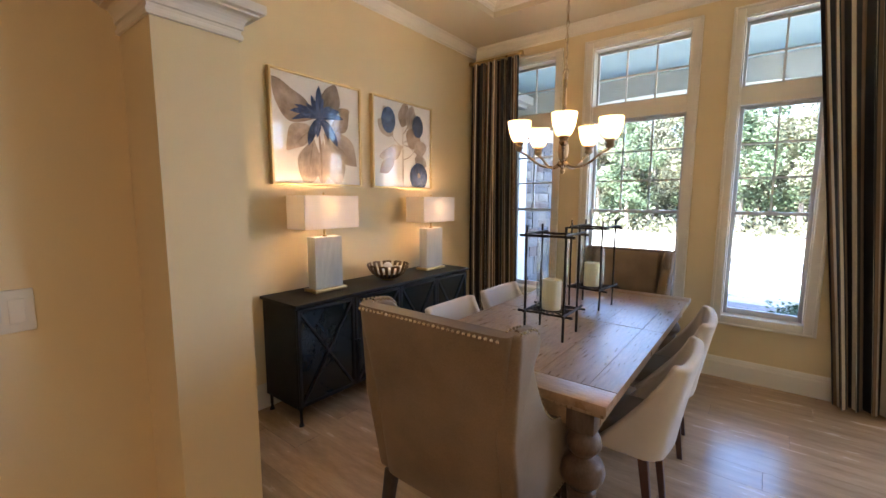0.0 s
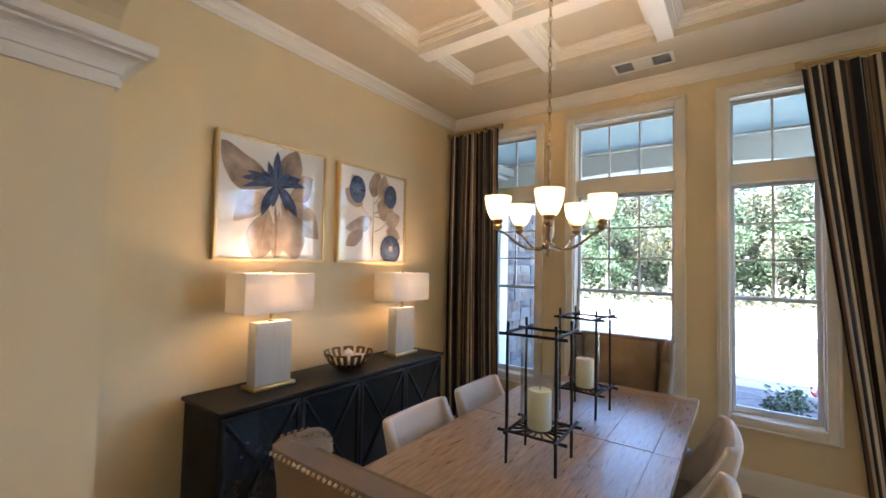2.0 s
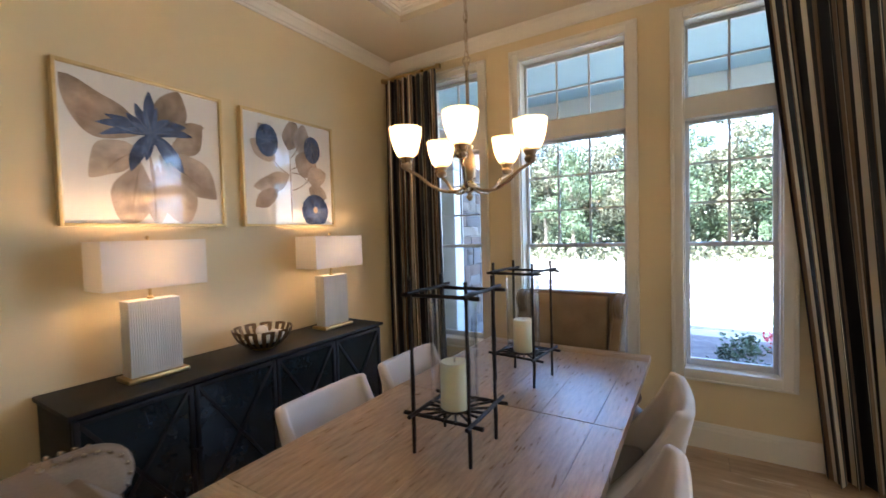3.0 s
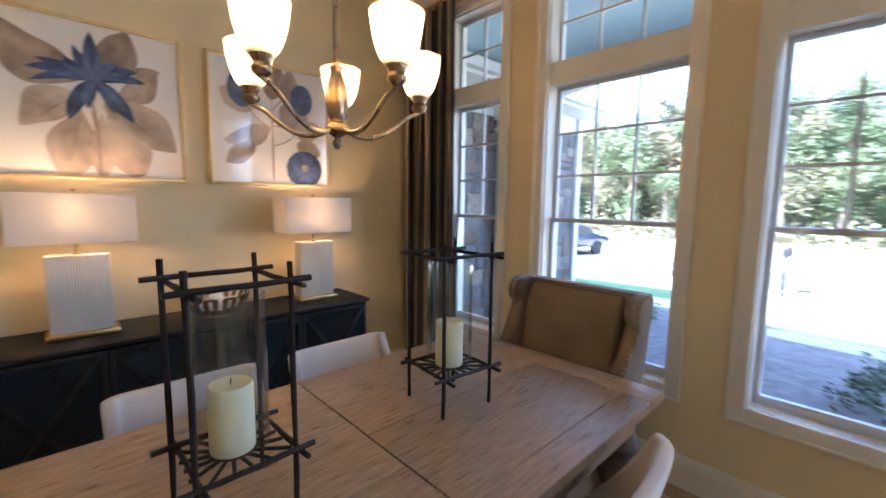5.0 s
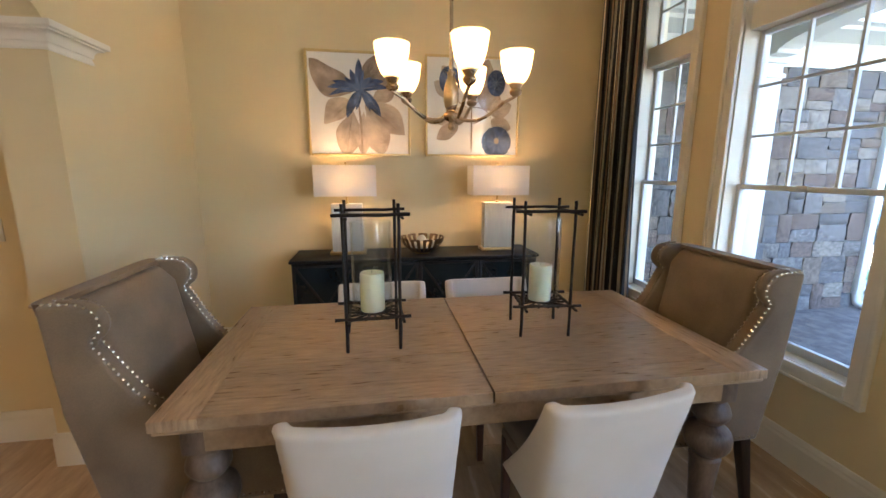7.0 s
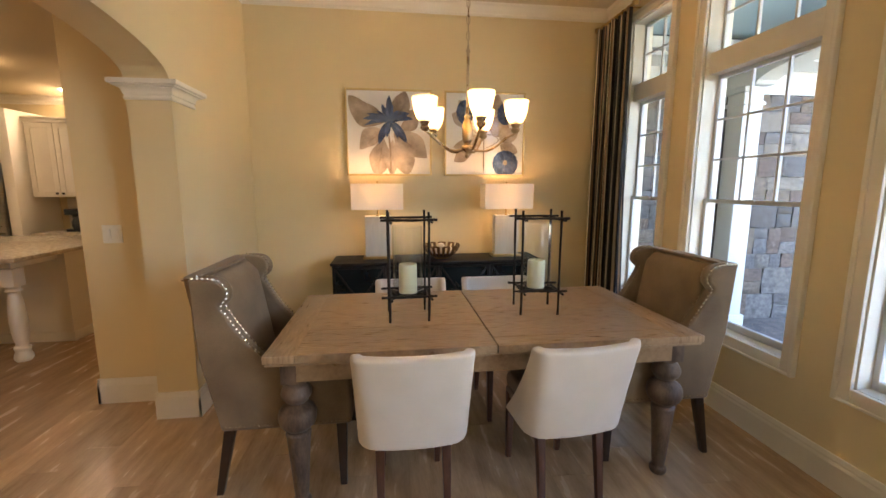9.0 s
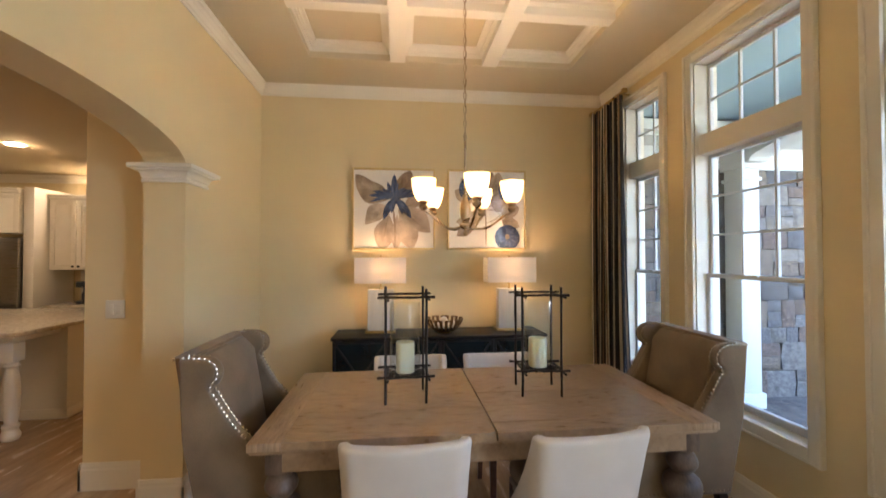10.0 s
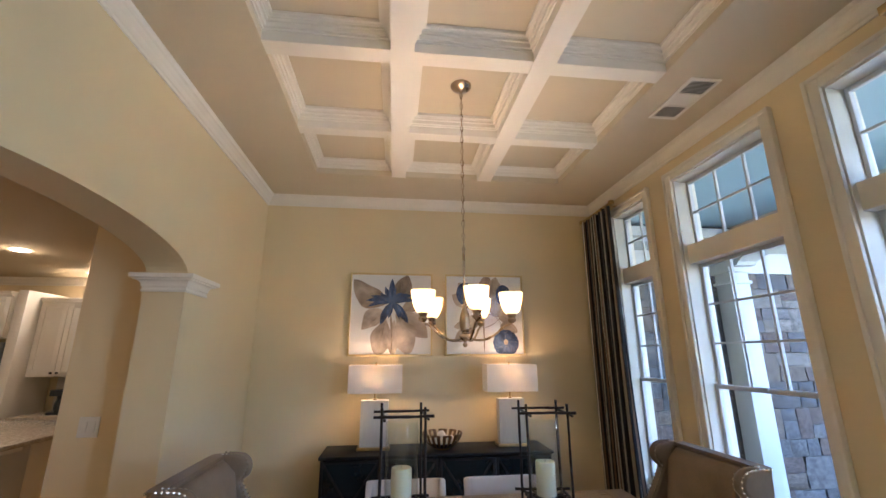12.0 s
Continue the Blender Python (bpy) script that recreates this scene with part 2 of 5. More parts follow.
def stripe_mat():
    """Curtain stripes along the cloth, by its own UV."""
    m = bpy.data.materials.new("striped_curtain_cloth")
    m.use_nodes = True
    n, l = m.node_tree.nodes, m.node_tree.links
    p = n["Principled BSDF"]
    uv = n.new("ShaderNodeUVMap")
    sep = n.new("ShaderNodeSeparateXYZ")
    l.new(uv.outputs[0], sep.inputs[0])
    fr = n.new("ShaderNodeMath")
    fr.operation = "FRACT"
    mul = n.new("ShaderNodeMath")
    mul.operation = "MULTIPLY"
    mul.inputs[1].default_value = 6.0
    l.new(sep.outputs[0], mul.inputs[0])
    l.new(mul.outputs[0], fr.inputs[0])
    ramp = n.new("ShaderNodeValToRGB")
    ramp.color_ramp.interpolation = "CONSTANT"
    black, cream, tan = (0.010, 0.009, 0.011, 1), (0.66, 0.58, 0.45, 1), (0.24, 0.15, 0.085, 1)
    stops = [(0.0, black), (0.15, cream), (0.225, black), (0.26, tan), (0.33, cream), (0.375, black), (0.55, tan), (0.62, black), (0.66, cream), (0.74, black), (0.77, tan), (0.84, black)]
    e = ramp.color_ramp.elements
    e[0].position, e[0].color = stops[0]
    e[1].position, e[1].color = stops[1]
    for pos, c in stops[2:]:
        k = e.new(pos)
        k.color = c
    l.new(fr.outputs[0], ramp.inputs[0])
    noi = n.new("ShaderNodeTexNoise")
    noi.inputs["Scale"].default_value = 350
    tc = n.new("ShaderNodeTexCoord")
    l.new(tc.outputs["Object"], noi.inputs["Vector"])
    b = n.new("ShaderNodeBump")
    b.inputs["Strength"].default_value, b.inputs["Distance"].default_value = 0.2, 0.002
    l.new(noi.outputs[0], b.inputs["Height"])
    l.new(b.outputs[0], p.inputs["Normal"])
    l.new(ramp.outputs[0], p.inputs["Base Color"])
    p.inputs["Roughness"].default_value = 0.6
    p.inputs["Sheen Weight"].default_value = 0.04
    return m


M_STRIPE = stripe_mat()


def shade_mat(name, lo, hi, through_share, grain):
    """Thin cloth or frosted glass that lets the bulb's light through."""
    m = bpy.data.materials.new(name)
    m.use_nodes = True
    n, l = m.node_tree.nodes, m.node_tree.links
    n.remove(n["Principled BSDF"])
    d, t, mx = n.new("ShaderNodeBsdfDiffuse"), n.new("ShaderNodeBsdfTranslucent"), n.new("ShaderNodeMixShader")
    noi, ramp = n.new("ShaderNodeTexNoise"), n.new("ShaderNodeValToRGB")
    noi.inputs["Scale"].default_value = grain
    ramp.color_ramp.elements[0].color, ramp.color_ramp.elements[1].color = lo, hi
    l.new(noi.outputs[0], ramp.inputs[0])
    l.new(ramp.outputs[0], d.inputs[0])
    l.new(ramp.outputs[0], t.inputs[0])
    mx.inputs[0].default_value = through_share
    l.new(d.outputs[0], mx.inputs[1])
    l.new(t.outputs[0], mx.inputs[2])
    l.new(mx.outputs[0], n["Material Output"].inputs[0])
    return m


M_SHADE_CLOTH = shade_mat("translucent_shade_cloth", (0.76, 0.72, 0.66, 1), (0.86, 0.82, 0.76, 1), 0.24, 300)
M_CUP = shade_mat("frosted_cream_glass", (0.82, 0.70, 0.48, 1), (0.88, 0.78, 0.58, 1), 0.42, 20)


# ---- mesh helpers ----
def finish(bm, smooth=False):
    me = bpy.data.meshes.new("mesh")
    bm.normal_update()
    bm.to_mesh(me)
    bm.free()
    if smooth:
        for p in me.polygons:
            p.use_smooth = True
        me.set_sharp_from_angle(angle=radians(40))
    return me


def part(name, bm, material, parent=None, label="", smooth=True):
    """Links a bmesh (or a ready mesh) as one mesh object under a thing or a part."""
    me = finish(bm, smooth) if isinstance(bm, bmesh.types.BMesh) else bm
    if not me.materials:
        me.materials.append(material)
    ob = new(name, me)
    if parent is not None:
        ob.parent = parent
    if label:
        ob["label"] = label
    return ob


def thing(name, label, category, at=(0, 0, 0), rz=0.0, group="", kind=""):
    ob = new(name)
    ob.empty_display_size = 0.05
    ob.matrix_basis = pose(*at, 0, 0, rz)
    return tagged(ob, label, category, group, kind)


def structure(name, bm, material, label="", smooth=False):
    ob = part(name, bm, material, None, "", smooth)
    return tagged(ob, label, "", "", "structure")


def box(bm, x0, x1, y0, y1, z0, z1, bevel=0.0, seg=2):
    r = bmesh.ops.create_cube(bm, size=1.0, matrix=Matrix.Translation(((x0 + x1) / 2, (y0 + y1) / 2, (z0 + z1) / 2)) @ Matrix.Diagonal((abs(x1 - x0), abs(y1 - y0), abs(z1 - z0), 1)))
    if bevel:
        edges = list({e for v in r["verts"] for e in v.link_edges})
        bmesh.ops.bevel(bm, geom=edges, offset=bevel, segments=seg, profile=0.5, affect="EDGES")
    return bm


def one_box(*a, **k):
    return box(bmesh.new(), *a, **k)


def boxes(*list_of, bevel=0.0):
    bm = bmesh.new()
    for b in list_of:
        box(bm, *b, bevel=bevel)
    return bm


def lathe(profile, seg=28, bm=None, at=(0, 0, 0), close=True):
    """Turned solid: (radius, height) pairs from the bottom up."""
    bm = bm or bmesh.new()
    rings = []
    for r, z in profile:
        rings.append([bm.verts.new((at[0] + r * math.cos(2 * math.pi * i / seg), at[1] + r * math.sin(2 * math.pi * i / seg), at[2] + z)) for i in range(seg)])
    for a, b in zip(rings, rings[1:]):
        for i in range(seg):
            bm.faces.new((a[i], a[(i + 1) % seg], b[(i + 1) % seg], b[i]))
    if close:
        bm.faces.new(list(reversed(rings[0])))
        bm.faces.new(rings[-1])
    return bm


def smooth_profile(points, steps=5):
    """A Catmull-Rom run through (radius, height) pairs."""
    out = []
    p = [points[0], *points, points[-1]]
    for i in range(1, len(p) - 2):
        for k in range(steps):
            t = k / steps
            out.append(tuple(0.5 * ((2 * p[i][c]) + (-p[i - 1][c] + p[i + 1][c]) * t + (2 * p[i - 1][c] - 5 * p[i][c] + 4 * p[i + 1][c] - p[i + 2][c]) * t * t + (-p[i - 1][c] + 3 * p[i][c] - 3 * p[i + 1][c] + p[i + 2][c]) * t ** 3) for c in range(len(points[0]))))
    out.append(points[-1])
    return out


def tube(points, radius, seg=10, bm=None, radii=None):
    bm = bm or bmesh.new()
    pts = [Vector(p) for p in points]
    rings, side = [], None
    for i, p in enumerate(pts):
        d = (pts[min(i + 1, len(pts) - 1)] - pts[max(i - 1, 0)]).normalized()
        if side is None:
            side = d.cross(Vector((0, 0, 1)) if abs(d.z) < 0.9 else Vector((1, 0, 0))).normalized()
        side = (side - d * side.dot(d)).normalized()
        up = d.cross(side)
        r = radii[i] if radii else radius
        rings.append([bm.verts.new(p + side * r * math.cos(2 * math.pi * k / seg) + up * r * math.sin(2 * math.pi * k / seg)) for k in range(seg)])
    for a, b in zip(rings, rings[1:]):
        for i in range(seg):
            bm.faces.new((a[i], a[(i + 1) % seg], b[(i + 1) % seg], b[i]))
    bm.faces.new(list(reversed(rings[0])))
    bm.faces.new(rings[-1])
    return bm


def prism(outline, axis, lo, hi, bevel=0.0, seg=2):
    """An outline in the two other axes, drawn out along axis 'x', 'y' or 'z'."""
    bm = bmesh.new()

    def place(a, b, c):
        return {"x": (c, a, b), "y": (a, c, b), "z": (a, b, c)}[axis]

    f = bm.faces.new([bm.verts.new(place(a, b, lo)) for a, b in outline])
    r = bmesh.ops.extrude_face_region(bm, geom=[f])
    d = Vector(place(0, 0, hi - lo))
    bmesh.ops.translate(bm, vec=d, verts=[v for v in r["geom"] if isinstance(v, bmesh.types.BMVert)])
    bmesh.ops.recalc_face_normals(bm, faces=bm.faces[:])
    if bevel:
        es = [e for e in bm.edges if len(e.link_faces) == 2 and e.calc_face_angle(0) > 0.6]
        bmesh.ops.bevel(bm, geom=es, offset=bevel, segments=seg, profile=0.5, affect="EDGES")
    return bm


def sheet(f, nu, nv, thick=0.0, uv=False):
    """A surface f(u, v), u and v from 0 to 1, given a thickness."""
    bm = bmesh.new()
    vs = [[bm.verts.new(f(i / nu, j / nv)) for j in range(nv + 1)] for i in range(nu + 1)]
    lay = bm.loops.layers.uv.new("UVMap") if uv else None
    for i in range(nu):
        for j in range(nv):
            face = bm.faces.new((vs[i][j], vs[i + 1][j], vs[i + 1][j + 1], vs[i][j + 1]))
            if uv:
                for lp, (a, b) in zip(face.loops, ((i, j), (i + 1, j), (i + 1, j + 1), (i, j + 1))):
                    lp[lay].uv = (a / nu, b / nv)
    if thick:
        bmesh.ops.recalc_face_normals(bm, faces=bm.faces[:])
        bmesh.ops.solidify(bm, geom=bm.faces[:], thickness=thick)
    return bm


def profile_run(profile, start, end, normal, material, name, parent=None):
    """A moulding: (out, up) profile swept straight from start to end; out is along normal."""
    bm = bmesh.new()
    s, e, n = Vector(start), Vector(end), Vector(normal)
    a = [bm.verts.new(s + n * o + Vector((0, 0, u))) for o, u in profile]
    b = [bm.verts.new(e + n * o + Vector((0, 0, u))) for o, u in profile]
    for i in range(len(profile)):
        j = (i + 1) % len(profile)
        bm.faces.new((a[i], a[j], b[j], b[i]))
    bm.faces.new(a)
    bm.faces.new(b)
    bmesh.ops.recalc_face_normals(bm, faces=bm.faces[:])
    return bm


# ---- the room ----
XW, YN, YS, CEIL = -2.69, 3.965, 0.645, 3.085
HALL_CEIL = 2.55
XE = 2.75          # the foyer side, behind the walker
XH = -1.60          # face of the hall wall with the switch
YB = -0.08        # back of the pier wall, where the hall opens to the kitchen

# walls
structure("wall_west", one_box(XW - 0.15, XW, YS - 0.02, YN + 0.18, -0.2, CEIL + 0.4), M_WALL, "warm beige painted dining room wall")
# The fourth opening is unseen, added to hold the foyer fill lamp.
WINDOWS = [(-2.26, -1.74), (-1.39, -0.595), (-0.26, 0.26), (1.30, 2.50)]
Z_SILL, Z_HEAD = 0.515, 2.825


def window_wall():
    bm = bmesh.new()
    y0, y1 = YN, YN + 0.18
    edges = [XW] + [v for w in WINDOWS for v in w] + [XE + 0.15]
    for a, b in zip(edges[0::2], edges[1::2]):
        box(bm, a, b, y0, y1, Z_SILL, Z_HEAD)
    box(bm, XW, XE + 0.15, y0, y1, -0.2, Z_SILL)
    box(bm, XW, XE + 0.15, y0, y1, Z_HEAD, CEIL + 0.4)
    bmesh.ops.remove_doubles(bm, verts=bm.verts[:], dist=1e-5)
    return bm


structure("wall_north", window_wall(), M_WALL, "beige painted wall with three tall windows")
structure("wall_east", one_box(XE, XE + 0.15, -3.2, YN, -0.2, CEIL + 0.4), M_WALL, "plain beige foyer wall")

# arch wall with an elliptical opening
AX0, AX1, SPRING, RISE = -1.35, 0.49, 2.035, 0.185


def arch_wall():
    n = 28
    cx, hw = (AX0 + AX1) / 2, (AX1 - AX0) / 2
    outline = [(XW, 0.0), (AX0, 0.0), (AX0, SPRING)]
    outline += [(cx - hw * math.cos(math.pi * i / n), SPRING + RISE * math.sin(math.pi * i / n)) for i in range(1, n)]
    outline += [(AX1, SPRING), (AX1, 0.0), (XE, 0.0), (XE, CEIL + 0.3), (XW, CEIL + 0.3)]
    return prism(outline, "y", 0.41, YS)


structure("wall_south", arch_wall(), M_WALL, "beige wall with a wide arched opening")
structure("wall_hall", boxes((-2.6, XH, YB, 0.4098, 0.0, CEIL + 0.2)), M_WALL, "beige hall wall end beside the arch")
structure("wall_kitchen_west", one_box(-4.75, -4.6, -5.2, 0.6, 0, CEIL), M_WALL, "beige kitchen wall behind the cabinets")
structure("wall_kitchen_south", one_box(-4.75, XE + 0.15, -5.35, -5.2, 0, CEIL), M_WALL, "plain beige wall closing the hall")
structure("wall_kitchen_north", one_box(-4.6, -2.6, 0.25, 0.405, 0, CEIL), M_WALL, "beige kitchen side wall")
structure("wall_hall_east", one_box(XE, XE + 0.15, -5.2, -3.2, -0.2, CEIL), M_WALL, "plain beige hall wall")

# floor slab under the planks
structure("floor", one_box(-4.75, XE + 0.15, -5.35, YN + 0.18, -0.2, -0.004), mat("subfloor", (0.10, 0.07, 0.045), 0.8), "warm brown wood plank floor")

# ceilings
structure("ceiling_hall", one_box(-4.75, XE + 0.15, -5.35, 0.41, HALL_CEIL, CEIL + 0.2), M_CEIL, "plain hall and kitchen ceiling")
CX = [(-2.105, -1.437), (-1.345, -0.64), (-0.54, 0.16)]
CY = [(1.206, 1.846), (1.971, 2.611), (2.736, 3.376)]
COFFER = 0.125


def coffered():
    bm = bmesh.new()
    x0, x1, y0, y1 = CX[0][0], CX[-1][1], CY[0][0], CY[-1][1]
    top = CEIL + 0.3
    box(bm, XW, x0, YS, YN, CEIL, top)
    box(bm, x1, XE, YS, YN, CEIL, top)
    box(bm, x0, x1, YS, y0, CEIL, top)
    box(bm, x0, x1, y1, YN, CEIL, top)
    for a, b in CX:
        for c, d in CY:
            box(bm, a, b, c, d, CEIL + COFFER, top)
    return bm


structure("ceiling", coffered(), M_CEIL, "coffered tray ceiling with warm panels")


def beams():
    bm = bmesh.new()
    x0, x1, y0, y1 = CX[0][0], CX[-1][1], CY[0][0], CY[-1][1]
    for (a, b), (c, d) in zip(CX, CX[1:]):
        box(bm, b, c, y0, y1, CEIL - 0.006, CEIL + COFFER + 0.02)
    for (a, b), (c, d) in zip(CY, CY[1:]):
        box(bm, x0, x1, b, c, CEIL - 0.010, CEIL + COFFER + 0.02)
    # stepped moulding inside each cell
    for a, b in CX:
        for c, d in CY:
            for o, z0, z1 in ((0.010, CEIL + 0.05, CEIL + 0.06), (0.022, CEIL + 0.06, CEIL + 0.085), (0.034, CEIL + 0.085, CEIL + 0.10), (0.04, CEIL + 0.10, CEIL + 0.106), (0.058, CEIL + 0.106, CEIL + COFFER + 0.002)):
                box(bm, a - 0.001, a + o, c, d, z0, z1, )
                box(bm, b - o, b + 0.001, c, d, z0, z1)
                box(bm, a + o, b - o, c - 0.001, c + o, z0, z1)
                box(bm, a + o, b - o, d - o, d + 0.001, z0, z1)
    return bm


structure("trim_ceiling_beams", beams(), M_TRIM, "white painted coffer beams and mouldings")

CROWN = [(0.0, -0.102), (0.010, -0.102), (0.012, -0.086), (0.02, -0.078), (0.028, -0.055), (0.044, -0.032), (0.054, -0.024), (0.056, -0.012), (0.062, 0.0), (0.0, 0.0)]
BASE = [(0.0, 0.0), (0.016, 0.0), (0.016, 0.125), (0.012, 0.14), (0.012, 0.15), (0.006, 0.17), (0.0, 0.172)]


def run(name, profile, s, e, n, label):
    structure(name, profile_run(profile, s, e, n, M_TRIM, name), M_TRIM, label)


zc = CEIL
run("trim_crown_west", CROWN, (XW, YS, zc), (XW, YN, zc), (1, 0, 0), "white crown moulding")
run("trim_crown_north", CROWN, (XW, YN, zc - 0.001), (XE, YN, zc - 0.001), (0, -1, 0), "white crown moulding")
run("trim_crown_south", CROWN, (XW, YS, zc - 0.002), (XE, YS, zc - 0.002), (0, 1, 0), "white crown moulding")
run("baseboard_west", BASE, (XW, YS, 0), (XW, YN, 0), (1, 0, 0), "tall white baseboard")
run("baseboard_north", BASE, (XW, YN, -0.001), (XE, YN, -0.001), (0, -1, 0), "tall white baseboard")
run("baseboard_south", BASE, (XW, YS, 0.001), (AX0 + 0.016, YS, 0.001), (0, 1, 0), "tall white baseboard")
run("baseboard_pier", BASE, (AX0, 0.394, 0), (AX0, YS + 0.0159, 0), (1, 0, 0), "tall white baseboard round the pier")
run("baseboard_pier_back", BASE, (XH + 0.016, 0.41, 0.001), (AX0 + 0.0159, 0.41, 0.001), (0, -1, 0), "tall white baseboard round the pier")
run("baseboard_hall", BASE, (XH, YB - 0.016, 0), (XH, 0.41, 0), (1, 0, 0), "tall white baseboard")
run("baseboard_hall_end", BASE, (-2.6, YB, 0.001), (XH + 0.016, YB, 0.001), (0, -1, 0), "tall white baseboard")
run("baseboard_south_far", BASE, (AX1 + 0.002, YS, 0.001), (XE, YS, 0.001), (0, 1, 0), "tall white baseboard")


def capital():
    """Stepped moulding round the pier below the arch spring."""
    bm = bmesh.new()
    cove = [(0.038 - 0.026 * math.cos(a), 1.962 + 0.034 * math.sin(a)) for a in (0.0, 0.3, 0.6, 0.9, 1.2, 1.5)]
    profile = [(0.0, 1.928), (0.009, 1.928), (0.011, 1.936), (0.009, 1.944), (0.006, 1.947), (0.006, 1.957), (0.012, 1.959)] + cove + [(0.046, 1.997), (0.046, 2.003), (0.06, 2.006), (0.062, 2.012), (0.062, 2.032), (0.0, 2.033)]
    loops = [[bm.verts.new((x, y, z)) for x, y in ((-1.62 - o, 0.41 - o), (AX0 + o, 0.41 - o), (AX0 + o, YS + o), (-1.62 - o, YS + o))] for o, z in profile]
    for a, b in zip(loops, loops[1:]):
        for i in range(4):
            bm.faces.new((a[i], a[(i + 1) % 4], b[(i + 1) % 4], b[i]))
    return bm


structure("trim_capital", capital(), M_TRIM, "white stepped capital moulding at the arch spring")


def thermostat_plate():
    sw = thing("light_switch", "cream double rocker light switch plate on the hall wall", "light switch", (XH, 0.105, 1.145))
    part("plate", one_box(0.0005, 0.008, -0.058, 0.058, -0.058, 0.058, bevel=0.003), M_PLATE, sw)
    for y in (-0.023, 0.023):
        part("rocker", one_box(0.008, 0.013, y - 0.016, y + 0.016, -0.033, 0.033, bevel=0.002), M_PLATE, sw)


thermostat_plate()


# windows
def window_unit(i, x0, x1, cols):
    w = thing("window_%d" % i, "tall white double-hung window with a divided transom above", "window", ((x0 + x1) / 2, YN, Z_SILL), kind="structure")
    h = (x1 - x0) / 2
    top = Z_HEAD - Z_SILL
    t = 0.062
    # casing on the room side
    for n, b in (("casing", (-h - t, -h + 0.004, -0.024, 0.0, -0.055, top + t)), ("casing", (h - 0.004, h + t, -0.024, 0.0, -0.055, top + t)), ("casing", (-h + 0.0045, h - 0.0045, -0.022, 0.0, top - 0.004, top + t - 0.001)), ("window_sill", (-h + 0.0045, h - 0.0045, -0.026, 0.0, -0.055, 0.012))):
        part(n, one_box(*b, bevel=0.006), M_TRIM, w)
        # raised outer bead
    part("casing_bead", boxes((-h - t - 0.008, -h - t + 0.014, -0.034, 0.0, -0.065, top + t + 0.008), (h + t - 0.014, h + t + 0.008, -0.034, 0.0, -0.065, top + t + 0.008), (-h - t + 0.0141, h + t - 0.0141, -0.033, 0.0, top + t - 0.014, top + t + 0.007), (-h - t + 0.0141, h + t - 0.0141, -0.033, 0.0, -0.064, -0.05), bevel=0.004), M_TRIM, w)
    # jamb liner
    part("window_frame", boxes((-h, -h + 0.012, 0.0005, 0.17, 0, top), (h - 0.012, h, 0.0005, 0.17, 0, top), (-h + 0.0121, h - 0.0121, 0.0006, 0.17, top - 0.012, top), (-h + 0.0121, h - 0.0121, 0.0006, 0.17, 0, 0.012), (-h + 0.0121, h - 0.0121, 0.03, 0.16, 1.665, 1.80)), M_TRIM, w)
    gz = {"lower": (0.012, 0.845), "upper": (0.82, 1.665), "transom": (1.80, top - 0.012)}
    for key, (z0, z1) in gz.items():
        yy = 0.075 if key == "lower" else 0.1
        s = 0.026 if key != "transom" else 0.02
        bot = 0.045 if key == "lower" else 0.026
        sash = part("sash", boxes((-h + 0.0125, -h + 0.012 + s, yy, yy + 0.03, z0, z1), (h - 0.012 - s, h - 0.0125, yy, yy + 0.03, z0, z1), (-h + 0.0121 + s, h - 0.0121 - s, yy + 0.0005, yy + 0.0295, z1 - 0.026, z1 - 0.0005), (-h + 0.0121 + s, h - 0.0121 - s, yy + 0.0005, yy + 0.0295, z0 + 0.0005, z0 + bot), bevel=0.003), M_VINYL, w)
        a, b, c, d = -h + 0.012 + s, h - 0.012 - s, z0 + bot, z1 - 0.026
        rows = 1 if key == "lower" else (3 if key == "upper" else 2)
        cc = 1 if key == "lower" else cols
        pane = part("pane", one_box(a - 0.004, b + 0.004, yy + 0.012, yy + 0.015, c - 0.004, d + 0.004), M_GLASS, sash, smooth=False)
        pane.visible_shadow = False
        for k in range(1, cc):
            xm = a + (b - a) * k / cc
            part("muntin", one_box(xm - 0.0068, xm + 0.0068, yy + 0.004, yy + 0.023, c, d), M_VINYL, sash, smooth=False)
        for k in range(1, rows):
            zm = c + (d - c) * k / rows
            part("muntin", one_box(a, b, yy + 0.005, yy + 0.022, zm - 0.0068, zm + 0.0068), M_VINYL, sash, smooth=False)
    part("lock", boxes((-0.03, 0.03, 0.06, 0.0745, 0.83, 0.85), bevel=0.004), M_VINYL, w, "small white sash lock")


for i, ((a, b), cols) in enumerate(zip(WINDOWS, (2, 3, 2, 3))):
    window_unit(i + 1, a, b, cols)


# Fill lamp set in the added fourth window, aimed into the room.
fill_panel("foyer_fill_light", (1.90, YN + 0.03, 1.67), -90, 0, 1.15, 2.2, FOYER_FILL)



